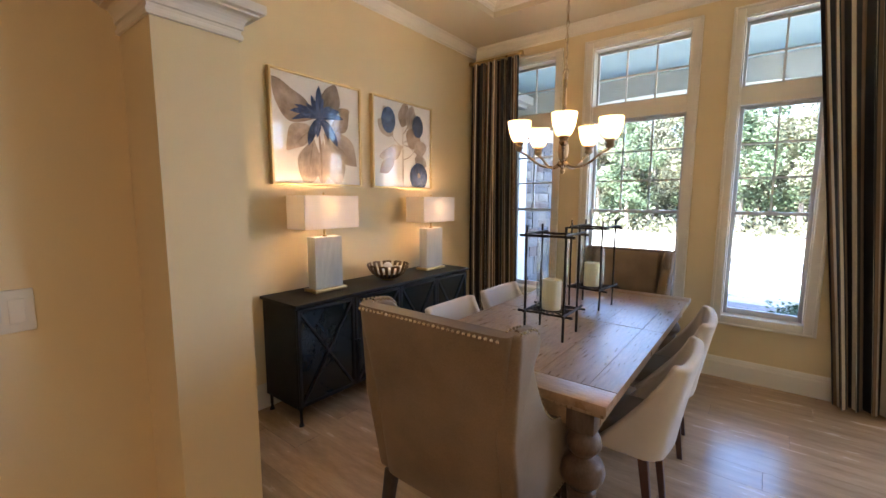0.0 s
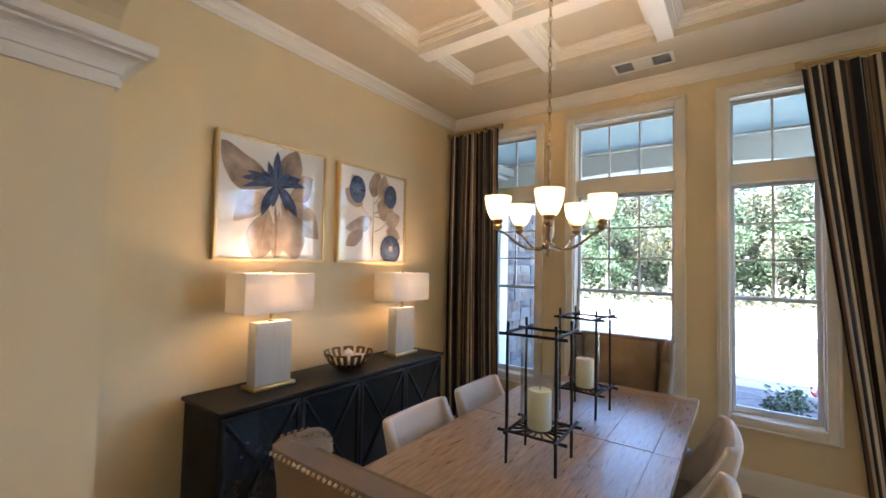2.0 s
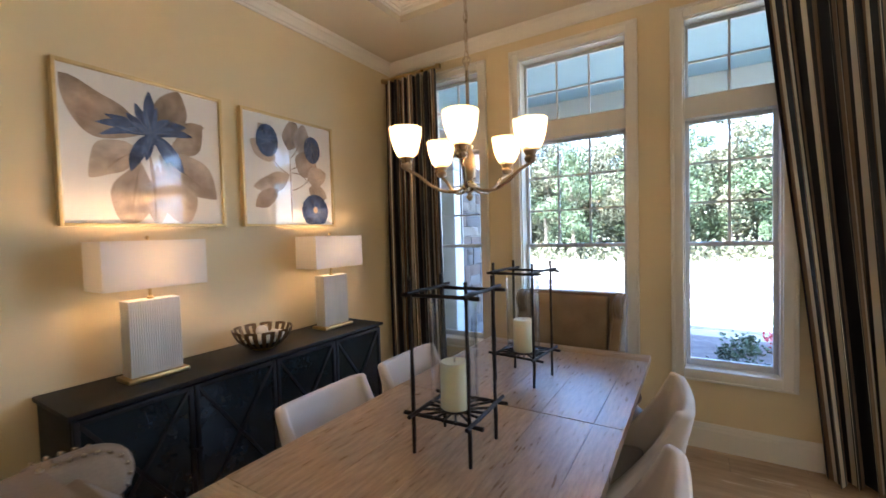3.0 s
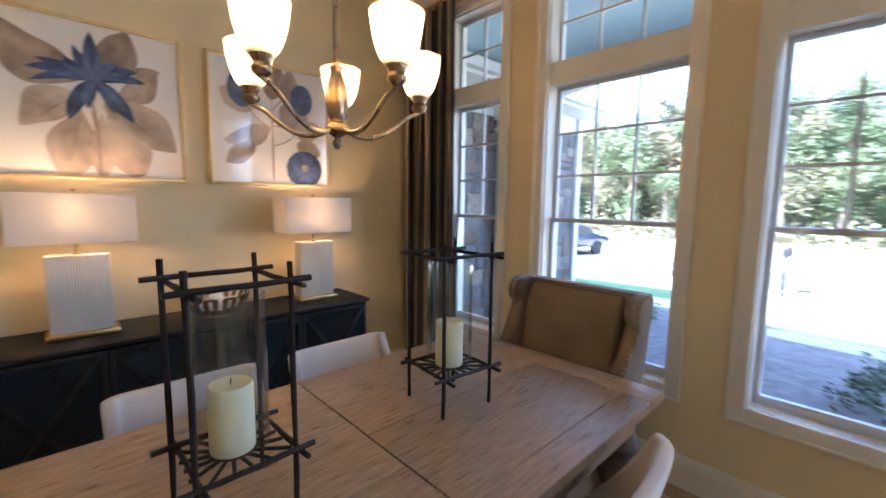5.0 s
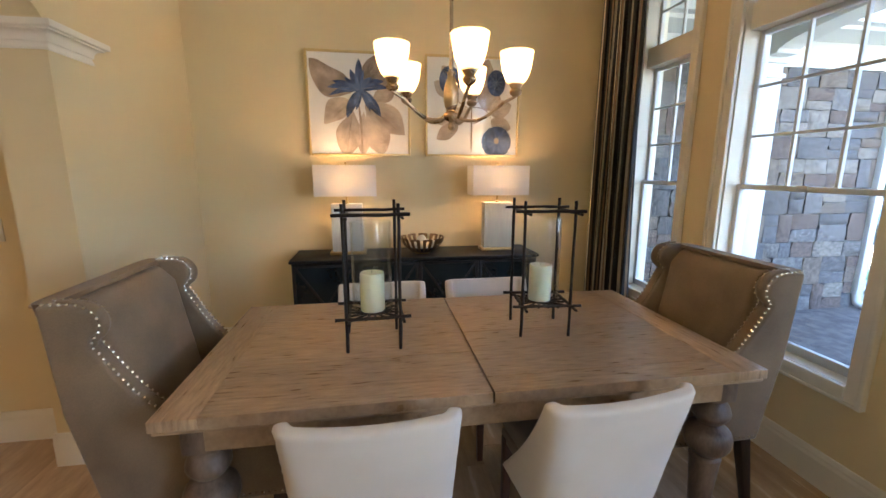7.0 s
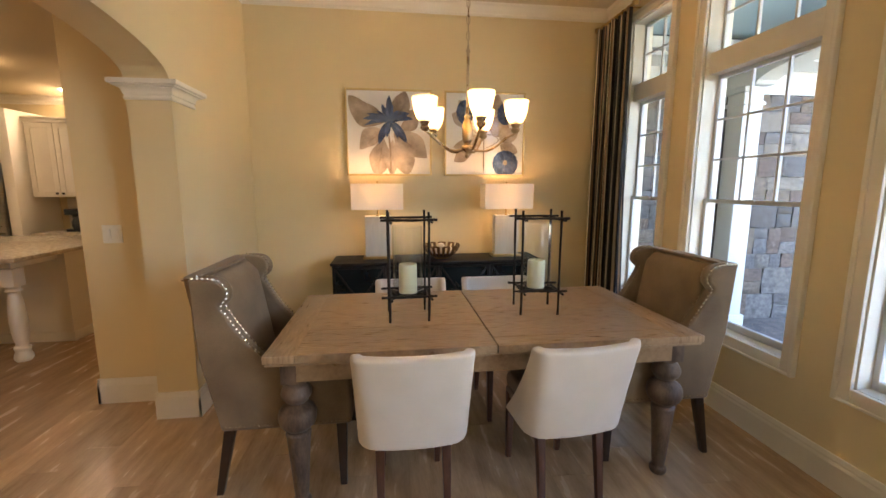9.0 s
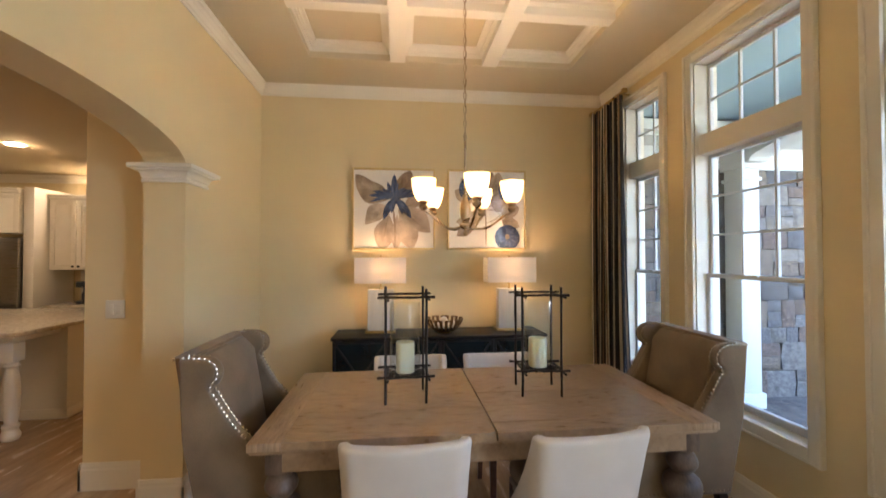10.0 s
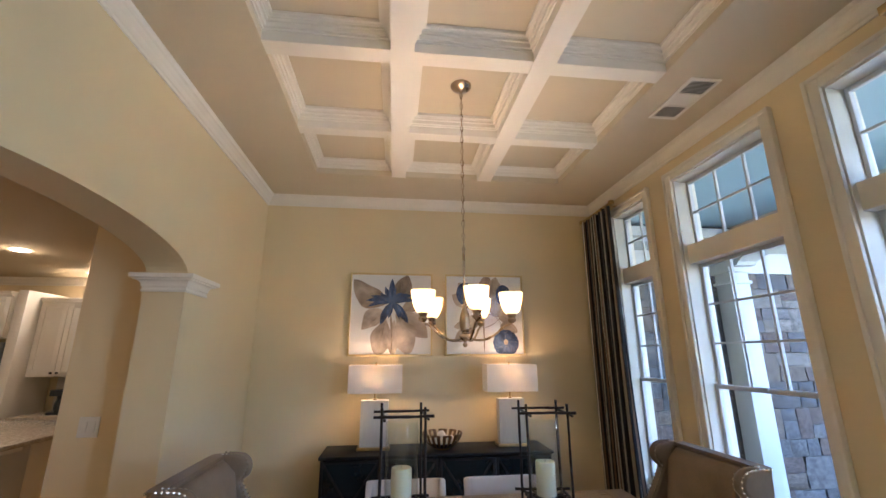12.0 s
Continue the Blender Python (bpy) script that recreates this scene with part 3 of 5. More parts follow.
# ceiling vent
def ceiling_vent():
    v = thing("ceiling_vent", "white metal ceiling air register near the windows", "air vent", (-0.775, 3.645, CEIL), 0)
    w, d = 0.185, 0.075
    part("frame", boxes((-w - 0.02, w + 0.02, -d - 0.02, -d, -0.008, 0), (-w - 0.02, w + 0.02, d, d + 0.02, -0.008, 0), (-w - 0.02, -w, -d, d, -0.0079, 0), (w, w + 0.02, -d, d, -0.0079, 0), (-0.066, -0.056, -d, d, -0.0078, 0), (0.056, 0.066, -d, d, -0.0078, 0)), M_TRIM, v, smooth=False)
    # Dark sheet paints the shade between the slats; no duct is built.
    part("backing", one_box(-w, w, -d, d, -0.0015, -0.0005), M_DUCT_SHADE, v, smooth=False)
    for k in range(11):
        y = -d + 0.007 + k * 0.0136
        bm = one_box(-0.0560, 0.0560, y - 0.006, y + 0.006, -0.006, -0.0045)
        part("slat", bm, M_TRIM, v, smooth=False)
    for s in (-1, 1):
        for k in range(10):
            x = s * (0.066 + 0.006 + k * 0.0118)
            part("slat", one_box(x - 0.0012, x + 0.0012, -d, d, -0.0062, -0.0045), M_TRIM, v, smooth=False)


ceiling_vent()

# ---- dining table ----
TX0, TX1, TY0, TY1, TZ = -1.38, -0.40, 1.34, 3.31, 0.76


def dining_table():
    t = thing("dining_table", "large weathered brown wooden dining table with turned legs", "table", ((TX0 + TX1) / 2, (TY0 + TY1) / 2, 0))
    hx, hy = (TX1 - TX0) / 2, (TY1 - TY0) / 2
    rnd = random.Random(5)
    # two halves of planks that meet at the seam, framed by cross boards at both ends
    e = 0.13
    widths = [0.105, 0.19, 0.2, 0.19, 0.2, 0.105]
    for lo, hi in ((-hy + e, -0.003), (0.003, hy - e)):
        x = -hx
        for w in widths:
            x2 = x + w * 2 * hx / sum(widths)
            dz = rnd.uniform(-0.0008, 0.0008)
            part("plank", one_box(x + 0.0005, x2 - 0.0005, lo, hi, TZ - 0.035, TZ + dz, bevel=0.0007, seg=1), M_TABLE, t)
            x = x2
    for s in (-1, 1):
        part("end_board", one_box(-hx, hx, s * (hy - e + 0.0006), s * hy, TZ - 0.035, TZ, bevel=0.004), M_TABLE_END, t)
    part("edge_moulding", boxes((-hx + 0.006, hx - 0.006, -hy + 0.006, hy - 0.006, TZ - 0.05, TZ - 0.0352), bevel=0.006), M_TABLE, t)
    for b in ((-hx + 0.05, hx - 0.05, -hy + 0.06, -hy + 0.085), (-hx + 0.05, hx - 0.05, hy - 0.085, hy - 0.06)):
        part("apron", one_box(b[0] + 0.06, b[1] - 0.06, b[2], b[3], TZ - 0.14, TZ - 0.0502, bevel=0.003), M_TABLE_END, t)
    for s in (-1, 1):
        part("apron", one_box(s * (hx - 0.075), s * (hx - 0.05), -hy + 0.12, hy - 0.12, TZ - 0.14, TZ - 0.0502, bevel=0.003), M_TABLE, t)
    prof = smooth_profile([(0.034, 0.0), (0.040, 0.012), (0.040, 0.03), (0.030, 0.045), (0.034, 0.09), (0.043, 0.22), (0.052, 0.335), (0.055, 0.362), (0.044, 0.372), (0.052, 0.382), (0.074, 0.405), (0.083, 0.44), (0.074, 0.475), (0.05, 0.495), (0.040, 0.505), (0.048, 0.515), (0.063, 0.535), (0.066, 0.555), (0.055, 0.585), (0.042, 0.6), (0.050, 0.612)], 4)
    for sx in (-1, 1):
        for sy in (-1, 1):
            bm = lathe(prof, 24, at=(sx * (hx - 0.105), sy * (hy - 0.105), 0))
            x, y = sx * (hx - 0.105), sy * (hy - 0.105)
            box(bm, x - 0.052, x + 0.052, y - 0.052, y + 0.052, 0.608, TZ - 0.0503, bevel=0.005)
            part("leg", bm, M_TABLE_LEG, t)


dining_table()


# ---- lanterns ----
def lantern(at, rz):
    t = thing("candle_lantern", "black twig-like iron lantern with glass cylinder and ivory candle", "lantern", at, rz, "lanterns on the table")
    rnd = random.Random(int(at[1] * 100))
    s, r = 0.1, 0.0062

    def bar(p, q):
        p, q = Vector(p), Vector(q)
        n = 7
        pts = [p.lerp(q, i / n) + Vector([rnd.uniform(-0.0012, 0.0012) for _ in range(3)]) for i in range(n + 1)]
        return tube(pts, r, 8, radii=[r * rnd.uniform(0.88, 1.18) for _ in pts])

    for x in (-s, s):
        for y in (-s, s):
            part("post", bar((x, y, 0.0), (x, y, 0.56)), M_IRON, t)
    o = s + 0.04
    for z in (0.123, 0.51):
        for k, y in enumerate((-s, s)):
            part("rail", bar((-o, y + 0.011, z), (o, y + 0.011, z)), M_IRON, t)
            part("rail", bar((y + 0.011, -o, z + 0.011), (y + 0.011, o, z + 0.011)), M_IRON, t)
    for k in range(16):
        a = 2 * math.pi * k / 16 + 0.1
        d = s / max(abs(math.cos(a)), abs(math.sin(a)))
        part("spoke", tube([(0.022 * math.cos(a), 0.022 * math.sin(a), 0.123), (d * math.cos(a), d * math.sin(a), 0.125)], 0.0045, 6), M_IRON, t)
    part("hub", lathe([(0.03, 0.117), (0.03, 0.128)], 16), M_IRON, t)
    part("candle_plate", lathe([(0.05, 0.128), (0.052, 0.131)], 20), M_IRON, t)
    g = part("glass_cylinder", lathe([(0.074, 0.1315), (0.078, 0.1315), (0.078, 0.485), (0.074, 0.485), (0.074, 0.1315)], 40, close=False), M_LANTERN_GLASS, t, "clear glass hurricane cylinder")
    g.visible_shadow = False
    c = part("candle", lathe([(0.046, 0.1315), (0.0475, 0.135), (0.0475, 0.278), (0.044, 0.284), (0.036, 0.281), (0.0, 0.279)], 32, close=False), M_CANDLE, t, "thick ivory pillar candle")
    part("wick", tube([(0, 0, 0.279), (0.001, 0, 0.289), (0.004, 0.001, 0.296)], 0.0012, 6), M_WICK, c)


lantern((-0.865, 1.955, TZ), 2)
lantern((-0.895, 2.665, TZ), -6)


# ---- wing chairs ----
def wing_chair(at, rz):
    """Faces +y; the origin is on the floor under the back's foot line."""
    c = thing("wing_chair", "taupe velvet wingback dining chair with nailhead trim", "chair", at, rz, "wing chairs at the table ends")
    hw = 0.306

    def back_y(z):
        k = (z - 0.36) / 0.7
        return -0.10 * k - 0.01 * k * k

    # back: gently curved slab with a rolled top
    def back_face(u, v):
        a = v * 2 * math.pi
        z = 0.34 + u * 0.715
        flare = 1.0 + 0.07 * max(0, u - 0.45) ** 2 * 3
        w = (hw - 0.005) * flare * (0.93 + 0.07 * u)
        th = 0.045 - 0.012 * max(0, u - 0.85) / 0.15
        cx, cy = math.cos(a), math.sin(a)
        ex = math.copysign(abs(cx) ** 0.22, cx)
        ey = math.copysign(abs(cy) ** 0.5, cy)
        return (w * ex, back_y(z) + 0.045 + th * ey, z)

    bm = sheet(back_face, 18, 48)
    bmesh.ops.remove_doubles(bm, verts=bm.verts[:], dist=1e-5)
    bmesh.ops.holes_fill(bm, edges=[e for e in bm.edges if e.is_boundary])
    bmesh.ops.recalc_face_normals(bm, faces=bm.faces[:])
    part("backrest", bm, M_VELVET, c)
    part("back_cushion", prism([(0.085 + back_y(0.5), 0.47), (0.16 + back_y(0.5), 0.49), (0.145 + back_y(0.95), 0.98), (0.10 + back_y(1.04), 1.045), (0.08 + back_y(1.04), 1.04)], "x", -hw + 0.06, hw - 0.06, bevel=0.022, seg=3), M_VELVET, c)
    # wings and arms
    key = [(0.02, 0.34), (0.60, 0.34), (0.60, 0.595), (0.56, 0.625), (0.40, 0.628), (0.285, 0.648), (0.215, 0.692), (0.158, 0.757), (0.112, 0.827), (0.077, 0.89), (0.06, 0.922), (0.066, 0.944), (0.086, 0.968), (0.09, 1.002), (0.072, 1.034), (0.03, 1.052), (-0.06, 1.055)]
    rim = smooth_profile(key[3:], 4)
    outline = key[:3] + rim + [(back_y(0.7), 0.7)]
    for s in (-1, 1):
        side = prism(outline, "x", -0.034, 0.034, bevel=0.014, seg=3)
        for v in side.verts:
            k = max(0.0, (v.co.z - 0.55) / 0.5)
            v.co.x = s * (hw - 0.012 + v.co.x + 0.02 * k * k)
        bmesh.ops.recalc_face_normals(side, faces=side.faces[:])
        part("wing", side, M_VELVET, c)
        # rolled lip at the top of the wing
        part("wing_roll", tube([(s * (hw + 0.006), y, z) for y, z in rim[-26:-2]], 0.03, 12, radii=[0.008 + 0.012 * math.sin(math.pi * i / 23) for i in range(24)]), M_VELVET, c)
        nails = bmesh.new()
        # nailheads follow the rim in two rows
        dist, nxt = 0.0, 0.0
        for (y0, z0), (y1, z1) in zip(rim, rim[1:]):
            seg = math.hypot(y1 - y0, z1 - z0)
            while nxt <= dist + seg:
                f = (nxt - dist) / seg
                y, z = y0 + (y1 - y0) * f, z0 + (z1 - z0) * f
                k = max(0.0, (z - 0.55) / 0.5)
                nx, nz = -(z1 - z0) / seg, (y1 - y0) / seg
                for off in (-0.024, 0.024):
                    bmesh.ops.create_icosphere(nails, subdivisions=1, radius=0.0054, matrix=Matrix.Translation((s * (hw - 0.012 + 0.02 * k * k) + off, y - nx * 0.003, z - nz * 0.003)))
                nxt += 0.021
            dist += seg
        for i in range(27):
            y = 0.04 + i * 0.021
            bmesh.ops.create_icosphere(nails, subdivisions=1, radius=0.005, matrix=Matrix.Translation((s * (hw + 0.021), y, 0.362)))
        tagged(part("nailhead_trim", nails, M_NAIL, c, "rows of small polished nailheads"), kind="stuff")
    nails = bmesh.new()
    for i in range(31):
        x = -hw + 0.012 + i * (2 * hw - 0.024) / 30
        bmesh.ops.create_icosphere(nails, subdivisions=1, radius=0.0072, matrix=Matrix.Translation((x, back_y(1.045) + 0.008, 1.043)))
    tagged(part("nailhead_trim", nails, M_NAIL, c, "row of small polished nailheads"), kind="stuff")
    part("seat_base", one_box(-hw + 0.03, hw - 0.03, 0.03, 0.60, 0.32, 0.42, bevel=0.02, seg=3), M_VELVET, c)
    part("seat_cushion", one_box(-hw + 0.035, hw - 0.035, 0.06, 0.62, 0.4205, 0.50, bevel=0.03, seg=4), M_VELVET, c)
    for x in (-0.28, 0.28):
        for y, lean in ((0.045, -0.07), (0.55, 0.0)):
            bm = bmesh.new()
            box(bm, x - 0.024, x + 0.024, y - 0.024, y + 0.024, 0.0, 0.335, bevel=0.004)
            for v in bm.verts:
                k = 1 - v.co.z / 0.335
                v.co.x = x + (v.co.x - x) * (1 - 0.35 * k)
                v.co.y = y + (v.co.y - y) * (1 - 0.35 * k) + lean * k * k
            part("leg", bm, M_LEG_DARK, c)
    return c


wing_chair((-0.90, 1.07, 0), 0)
wing_chair((-0.90, 3.53, 0), 180)


# ---- side chairs ----
def side_chair():
    """Faces -x; origin on the floor under the middle of the seat."""
    c = thing("dining_chair", "cream linen side chair with taupe seat and walnut legs", "chair", (-0.49, 1.95, 0), 0, "side chairs along the table")

    half = 0.203

    def shell(u, v):
        """Back panel with tight rounded corners; its sides run forward, long at the seat, short at the top."""
        z = 0.388 + 0.422 * v
        w = half - 0.012 * (1 - v)
        rad = 0.055 - 0.033 * v
        arm = 0.003 + 0.19 * (1 - v) ** 1.6
        arc = rad * math.pi / 2
        flat = 2 * (w - rad)
        d = u * (2 * arm + 2 * arc + flat)
        mid = (2 * arm + 2 * arc + flat) / 2
        sgn = 1 if d > mid else -1
        e = abs(d - mid)
        if e < flat / 2:
            x, y = 0.012 * (1 - (2 * e / flat) ** 2), e
        elif e < flat / 2 + arc:
            a = (e - flat / 2) / rad
            x, y = rad * (math.cos(a) - 1), w - rad + rad * math.sin(a)
        else:
            x, y = -rad - (e - flat / 2 - arc), w
        lift = 0.006 * (y / w) ** 2 * v
        return (0.168 + 0.078 * v ** 1.15 + x, sgn * y, z + lift)

    bm = sheet(shell, 40, 14, thick=-0.042)
    bmesh.ops.bevel(bm, geom=[e for e in bm.edges if e.calc_face_angle(0) > 1.0], offset=0.014, segments=3, profile=0.5, affect="EDGES")
    part("backrest", bm, M_LINEN, c)
    part("seat", one_box(-0.27, 0.115, -0.158, 0.158, 0.405, 0.485, bevel=0.028, seg=4), M_SEAT, c, "padded taupe seat")
    part("seat_frame", one_box(-0.255, 0.14, -0.158, 0.158, 0.36, 0.4045, bevel=0.006), M_SEAT, c)
    for x, lean in ((0.12, 0.05), (-0.225, -0.015)):
        for sy in (-1, 1):
            bm = one_box(-0.02, 0.02, -0.02, 0.02, 0.0, 0.38, bevel=0.003)
            for v in bm.verts:
                k = 1 - v.co.z / 0.38
                v.co.x = x + v.co.x * (1 - 0.35 * k) + lean * k
                v.co.y = sy * 0.142 + v.co.y * (1 - 0.35 * k)
            part("leg", bm, M_LEG_WALNUT, c)
    return c


chair = side_chair()
copy_thing(chair, pose(-0.49, 2.64, 0, 0, 0, 5))
copy_thing(chair, pose(-1.30, 2.00, 0, 0, 0, 180))
copy_thing(chair, pose(-1.30, 2.60, 0, 0, 0, 180))


# ---- sideboard ----
def sideboard():
    s = thing("sideboard", "black sideboard with four cross-braced glazed doors", "sideboard", (-2.25, 2.285, 0))
    hy, d, z0, z1 = 0.92, 0.40, 0.115, 0.80
    part("top", one_box(-d - 0.015, 0.012, -hy - 0.012, hy + 0.012, z1 - 0.022, z1, bevel=0.004), M_BLACK, s)
    for n, q in (("side_panel", (-d, -0.02, -hy, -hy + 0.025, z0, z1 - 0.0222)), ("side_panel", (-d, -0.02, hy - 0.025, hy, z0, z1 - 0.0222)), ("bottom_panel", (-d, -0.02, -hy + 0.0251, hy - 0.0251, z0, z0 + 0.025)), ("back_panel", (-d, -d + 0.012, -hy + 0.0251, hy - 0.0251, z0 + 0.0251, z1 - 0.0222)), ("divider", (-d + 0.0121, -0.03, -0.012, 0.012, z0 + 0.0251, z1 - 0.0222)), ("shelf", (-d + 0.0121, -0.05, -hy + 0.0251, -0.0121, 0.44, 0.455)), ("shelf", (-d + 0.0121, -0.05, 0.0121, hy - 0.0251, 0.44, 0.455))):
        part(n, one_box(*q, bevel=0.002), M_BLACK, s)
    dw = (2 * hy - 0.01) / 4
    for k in range(4):
        y0 = -hy + 0.005 + k * dw
        y1 = y0 + dw - 0.006
        a, b = z0 + 0.012, z1 - 0.034
        fr = 0.022
        door = part("door", boxes((-0.0195, 0.0, y0, y0 + fr, a, b), (-0.0195, 0.0, y1 - fr, y1, a, b), (-0.0195, 0.0, y0 + fr + 0.0001, y1 - fr - 0.0001, b - fr, b), (-0.0195, 0.0, y0 + fr + 0.0001, y1 - fr - 0.0001, a, a + fr), bevel=0.003), M_BLACK, s)
        part("pane", one_box(-0.014, -0.010, y0 + fr, y1 - fr, a + fr, b - fr), M_MESH, door, "dark glazed door panel", smooth=False)
        for q in ((y0 + fr, a + fr, y1 - fr, b - fr), (y0 + fr, b - fr, y1 - fr, a + fr)):
            ln = math.hypot(q[2] - q[0], q[3] - q[1])
            bm = one_box(-0.0095, 0.0005, -ln / 2, ln / 2, -0.008, 0.008, bevel=0.002)
            bmesh.ops.rotate(bm, cent=(0, 0, 0), matrix=Matrix.Rotation(math.atan2(q[3] - q[1], q[2] - q[0]), 3, "X"), verts=bm.verts[:])
            bmesh.ops.translate(bm, vec=(0, (q[0] + q[2]) / 2, (q[1] + q[3]) / 2), verts=bm.verts[:])
            part("cross_brace", bm, M_BLACK, door)
        yk = y1 - 0.011 if k % 2 == 0 else y0 + 0.011
        kb = part("knob", lathe([(0.004, 0), (0.004, 0.012), (0.009, 0.016), (0.009, 0.022), (0.005, 0.026)], 12), M_BLACK, door)
        kb.matrix_basis = pose(0.0, yk, 0.46, 0, 90, 0)
    for x in (-d + 0.025, -0.022):
        for y in (-hy + 0.02, -0.0, hy - 0.02):
            part("leg", lathe([(0.017, 0.0), (0.015, 0.012), (0.0095, 0.02), (0.0095, 0.1), (0.016, 0.114)], 14, at=(x, y, 0)), M_BLACK, s)


sideboard()


# ---- table lamps ----
def table_lamp(y):
    l = thing("table_lamp", "lit table lamp with ribbed ivory body and rectangular white shade", "lamp", (-2.485, y, 0.80), 0, "lamps on the sideboard")
    part("base_plate", one_box(-0.07, 0.07, -0.135, 0.135, 0.0, 0.022, bevel=0.004), M_BRASS, l, "brushed brass base")
    body = bmesh.new()
    box(body, -0.045, 0.045, -0.115, 0.115, 0.0225, 0.385, bevel=0.004)
    part("body", body, M_CERAMIC, l)
    for k in range(23):
        yy = -0.11 + k * 0.01
        part("rib", tube([(0.0425, yy, 0.03), (0.0425, yy, 0.38)], 0.0046, 8), M_CERAMIC, l)
    part("neck", lathe([(0.016, 0.3855), (0.016, 0.395), (0.008, 0.4), (0.008, 0.45), (0.018, 0.455), (0.018, 0.50), (0.009, 0.505)], 16), M_BRASS, l)
    x, yy, z0, z1 = 0.105, 0.225, 0.445, 0.672
    corners = ((-x, -yy), (x, -yy), (x, yy), (-x, yy), (-x, -yy))

    def shade_wall(u, v):
        k = min(3, int(u * 4 + 1e-6))
        f = u * 4 - k
        a, b = corners[k], corners[k + 1]
        return (a[0] + (b[0] - a[0]) * f, a[1] + (b[1] - a[1]) * f, z0 + (z1 - z0) * v)

    bm = sheet(shade_wall, 4, 2)
    bmesh.ops.remove_doubles(bm, verts=bm.verts[:], dist=1e-5)
    bmesh.ops.recalc_face_normals(bm, faces=bm.faces[:])
    bmesh.ops.solidify(bm, geom=bm.faces[:], thickness=0.003)
    part("shade", bm, M_SHADE_CLOTH, l, "rectangular white linen shade", smooth=False)
    part("harp", boxes((-0.003, 0.003, -yy + 0.003, yy - 0.003, z1 - 0.012, z1 - 0.006), (-x + 0.003, x - 0.003, -0.003, 0.003, z1 - 0.0118, z1 - 0.0062)), M_BRASS, l, smooth=False)
    part("finial", lathe([(0.004, z1 - 0.006), (0.004, z1 + 0.006), (0.009, z1 + 0.012), (0.007, z1 + 0.02), (0.0, z1 + 0.024)], 12, close=False), M_BRASS, l)
    part("bulb", lathe(smooth_profile([(0.013, 0.505), (0.015, 0.53), (0.026, 0.56), (0.026, 0.58), (0.012, 0.6), (0.0, 0.603)], 4), 16, close=False), glow_mat("warm_bulb", (0.9, 0.85, 0.75), (1.0, 0.62, 0.28), 5.0), l)
    point_light("lamp_light", (-2.485, y, 1.40), LAMP_BULB, (1.0, 0.62, 0.30), 0.02)


table_lamp(1.757)
table_lamp(2.94)


# ---- bowl of decor balls ----
def bowl():
    b = thing("decor_bowl", "openwork brass and black bowl on the sideboard", "bowl", (-2.43, 2.325, 0.80))
    part("foot_ring", lathe([(0.06, 0.0), (0.065, 0.006), (0.06, 0.012), (0.05, 0.012), (0.05, 0.0)], 28, close=False), M_BRASS, b)
    part("inner_dish", lathe(smooth_profile([(0.0, 0.012), (0.06, 0.012), (0.10, 0.03), (0.12, 0.05)], 4) + [(0.117, 0.053), (0.09, 0.033), (0.0, 0.016)], 28, close=False), M_BLACK, b)
    n = 22
    for k in range(n):
        a = 2 * math.pi * k / n
        w = 2 * math.pi / n * 0.27

        def slat(u, v, a=a, w=w):
            r = 0.062 + 0.11 * math.sin(v * 1.35) / math.sin(1.35)
            z = 0.01 + 0.115 * v ** 1.5
            ang = a + (2 * u - 1) * w
            return (r * math.cos(ang), r * math.sin(ang), z)

        part("rib", sheet(slat, 2, 7, thick=0.003), M_BRONZE, b)
        if k % 2 == 0:
            def cap(u, v, a=a, w=w):
                r = 0.172 - 0.006 * (1 - v)
                ang = a + u * 2 * math.pi / n
                return (r * math.cos(ang), r * math.sin(ang), 0.113 + 0.014 * v)

            part("rim_link", sheet(cap, 3, 1, thick=0.003), M_BRONZE, b)
    rnd = random.Random(2)
    for x, y, z, r in ((0.05, 0.0, 0.055, 0.042), (-0.045, 0.035, 0.055, 0.043), (-0.02, -0.06, 0.056, 0.04), (0.0, 0.075, 0.066, 0.036), (0.0, -0.005, 0.105, 0.036), (0.07, -0.06, 0.075, 0.033), (0.065, 0.065, 0.075, 0.034)):
        bm = bmesh.new()
        bmesh.ops.create_icosphere(bm, subdivisions=3, radius=r)
        for v in bm.verts:
            v.co *= 1 + 0.03 * noise.noise(v.co * 40 + Vector((x, y, z)) * 90)
        ball = tagged(part("decor_ball", bm, M_BALL), "small white textured ball in the bowl", "ornament", "balls in the bowl")
        ball.location = (-2.43 + x, 2.325 + y, 0.80 + z)


bowl()


# ---- framed prints ----
def petal(cx, cy, ang, length, width, tip=0.5, bend=0.0, n=14):
    """A leaf shape from its foot (cx, cy) along ang (degrees)."""
    pts = []
    a = radians(ang)
    for side in (1, -1):
        rng = range(n + 1) if side == 1 else range(n - 1, 0, -1)
        for i in rng:
            t = i / n
            w = width * (math.sin(math.pi * t ** (0.5 + tip)) ** 0.8) * side / 2
            w *= 1 + 0.08 * math.sin(9 * t + cx * 40)
            x, y = length * t, w + bend * math.sin(math.pi * t) * length
            pts.append((cx + x * math.cos(a) - y * math.sin(a), cy + x * math.sin(a) + y * math.cos(a)))
    return pts


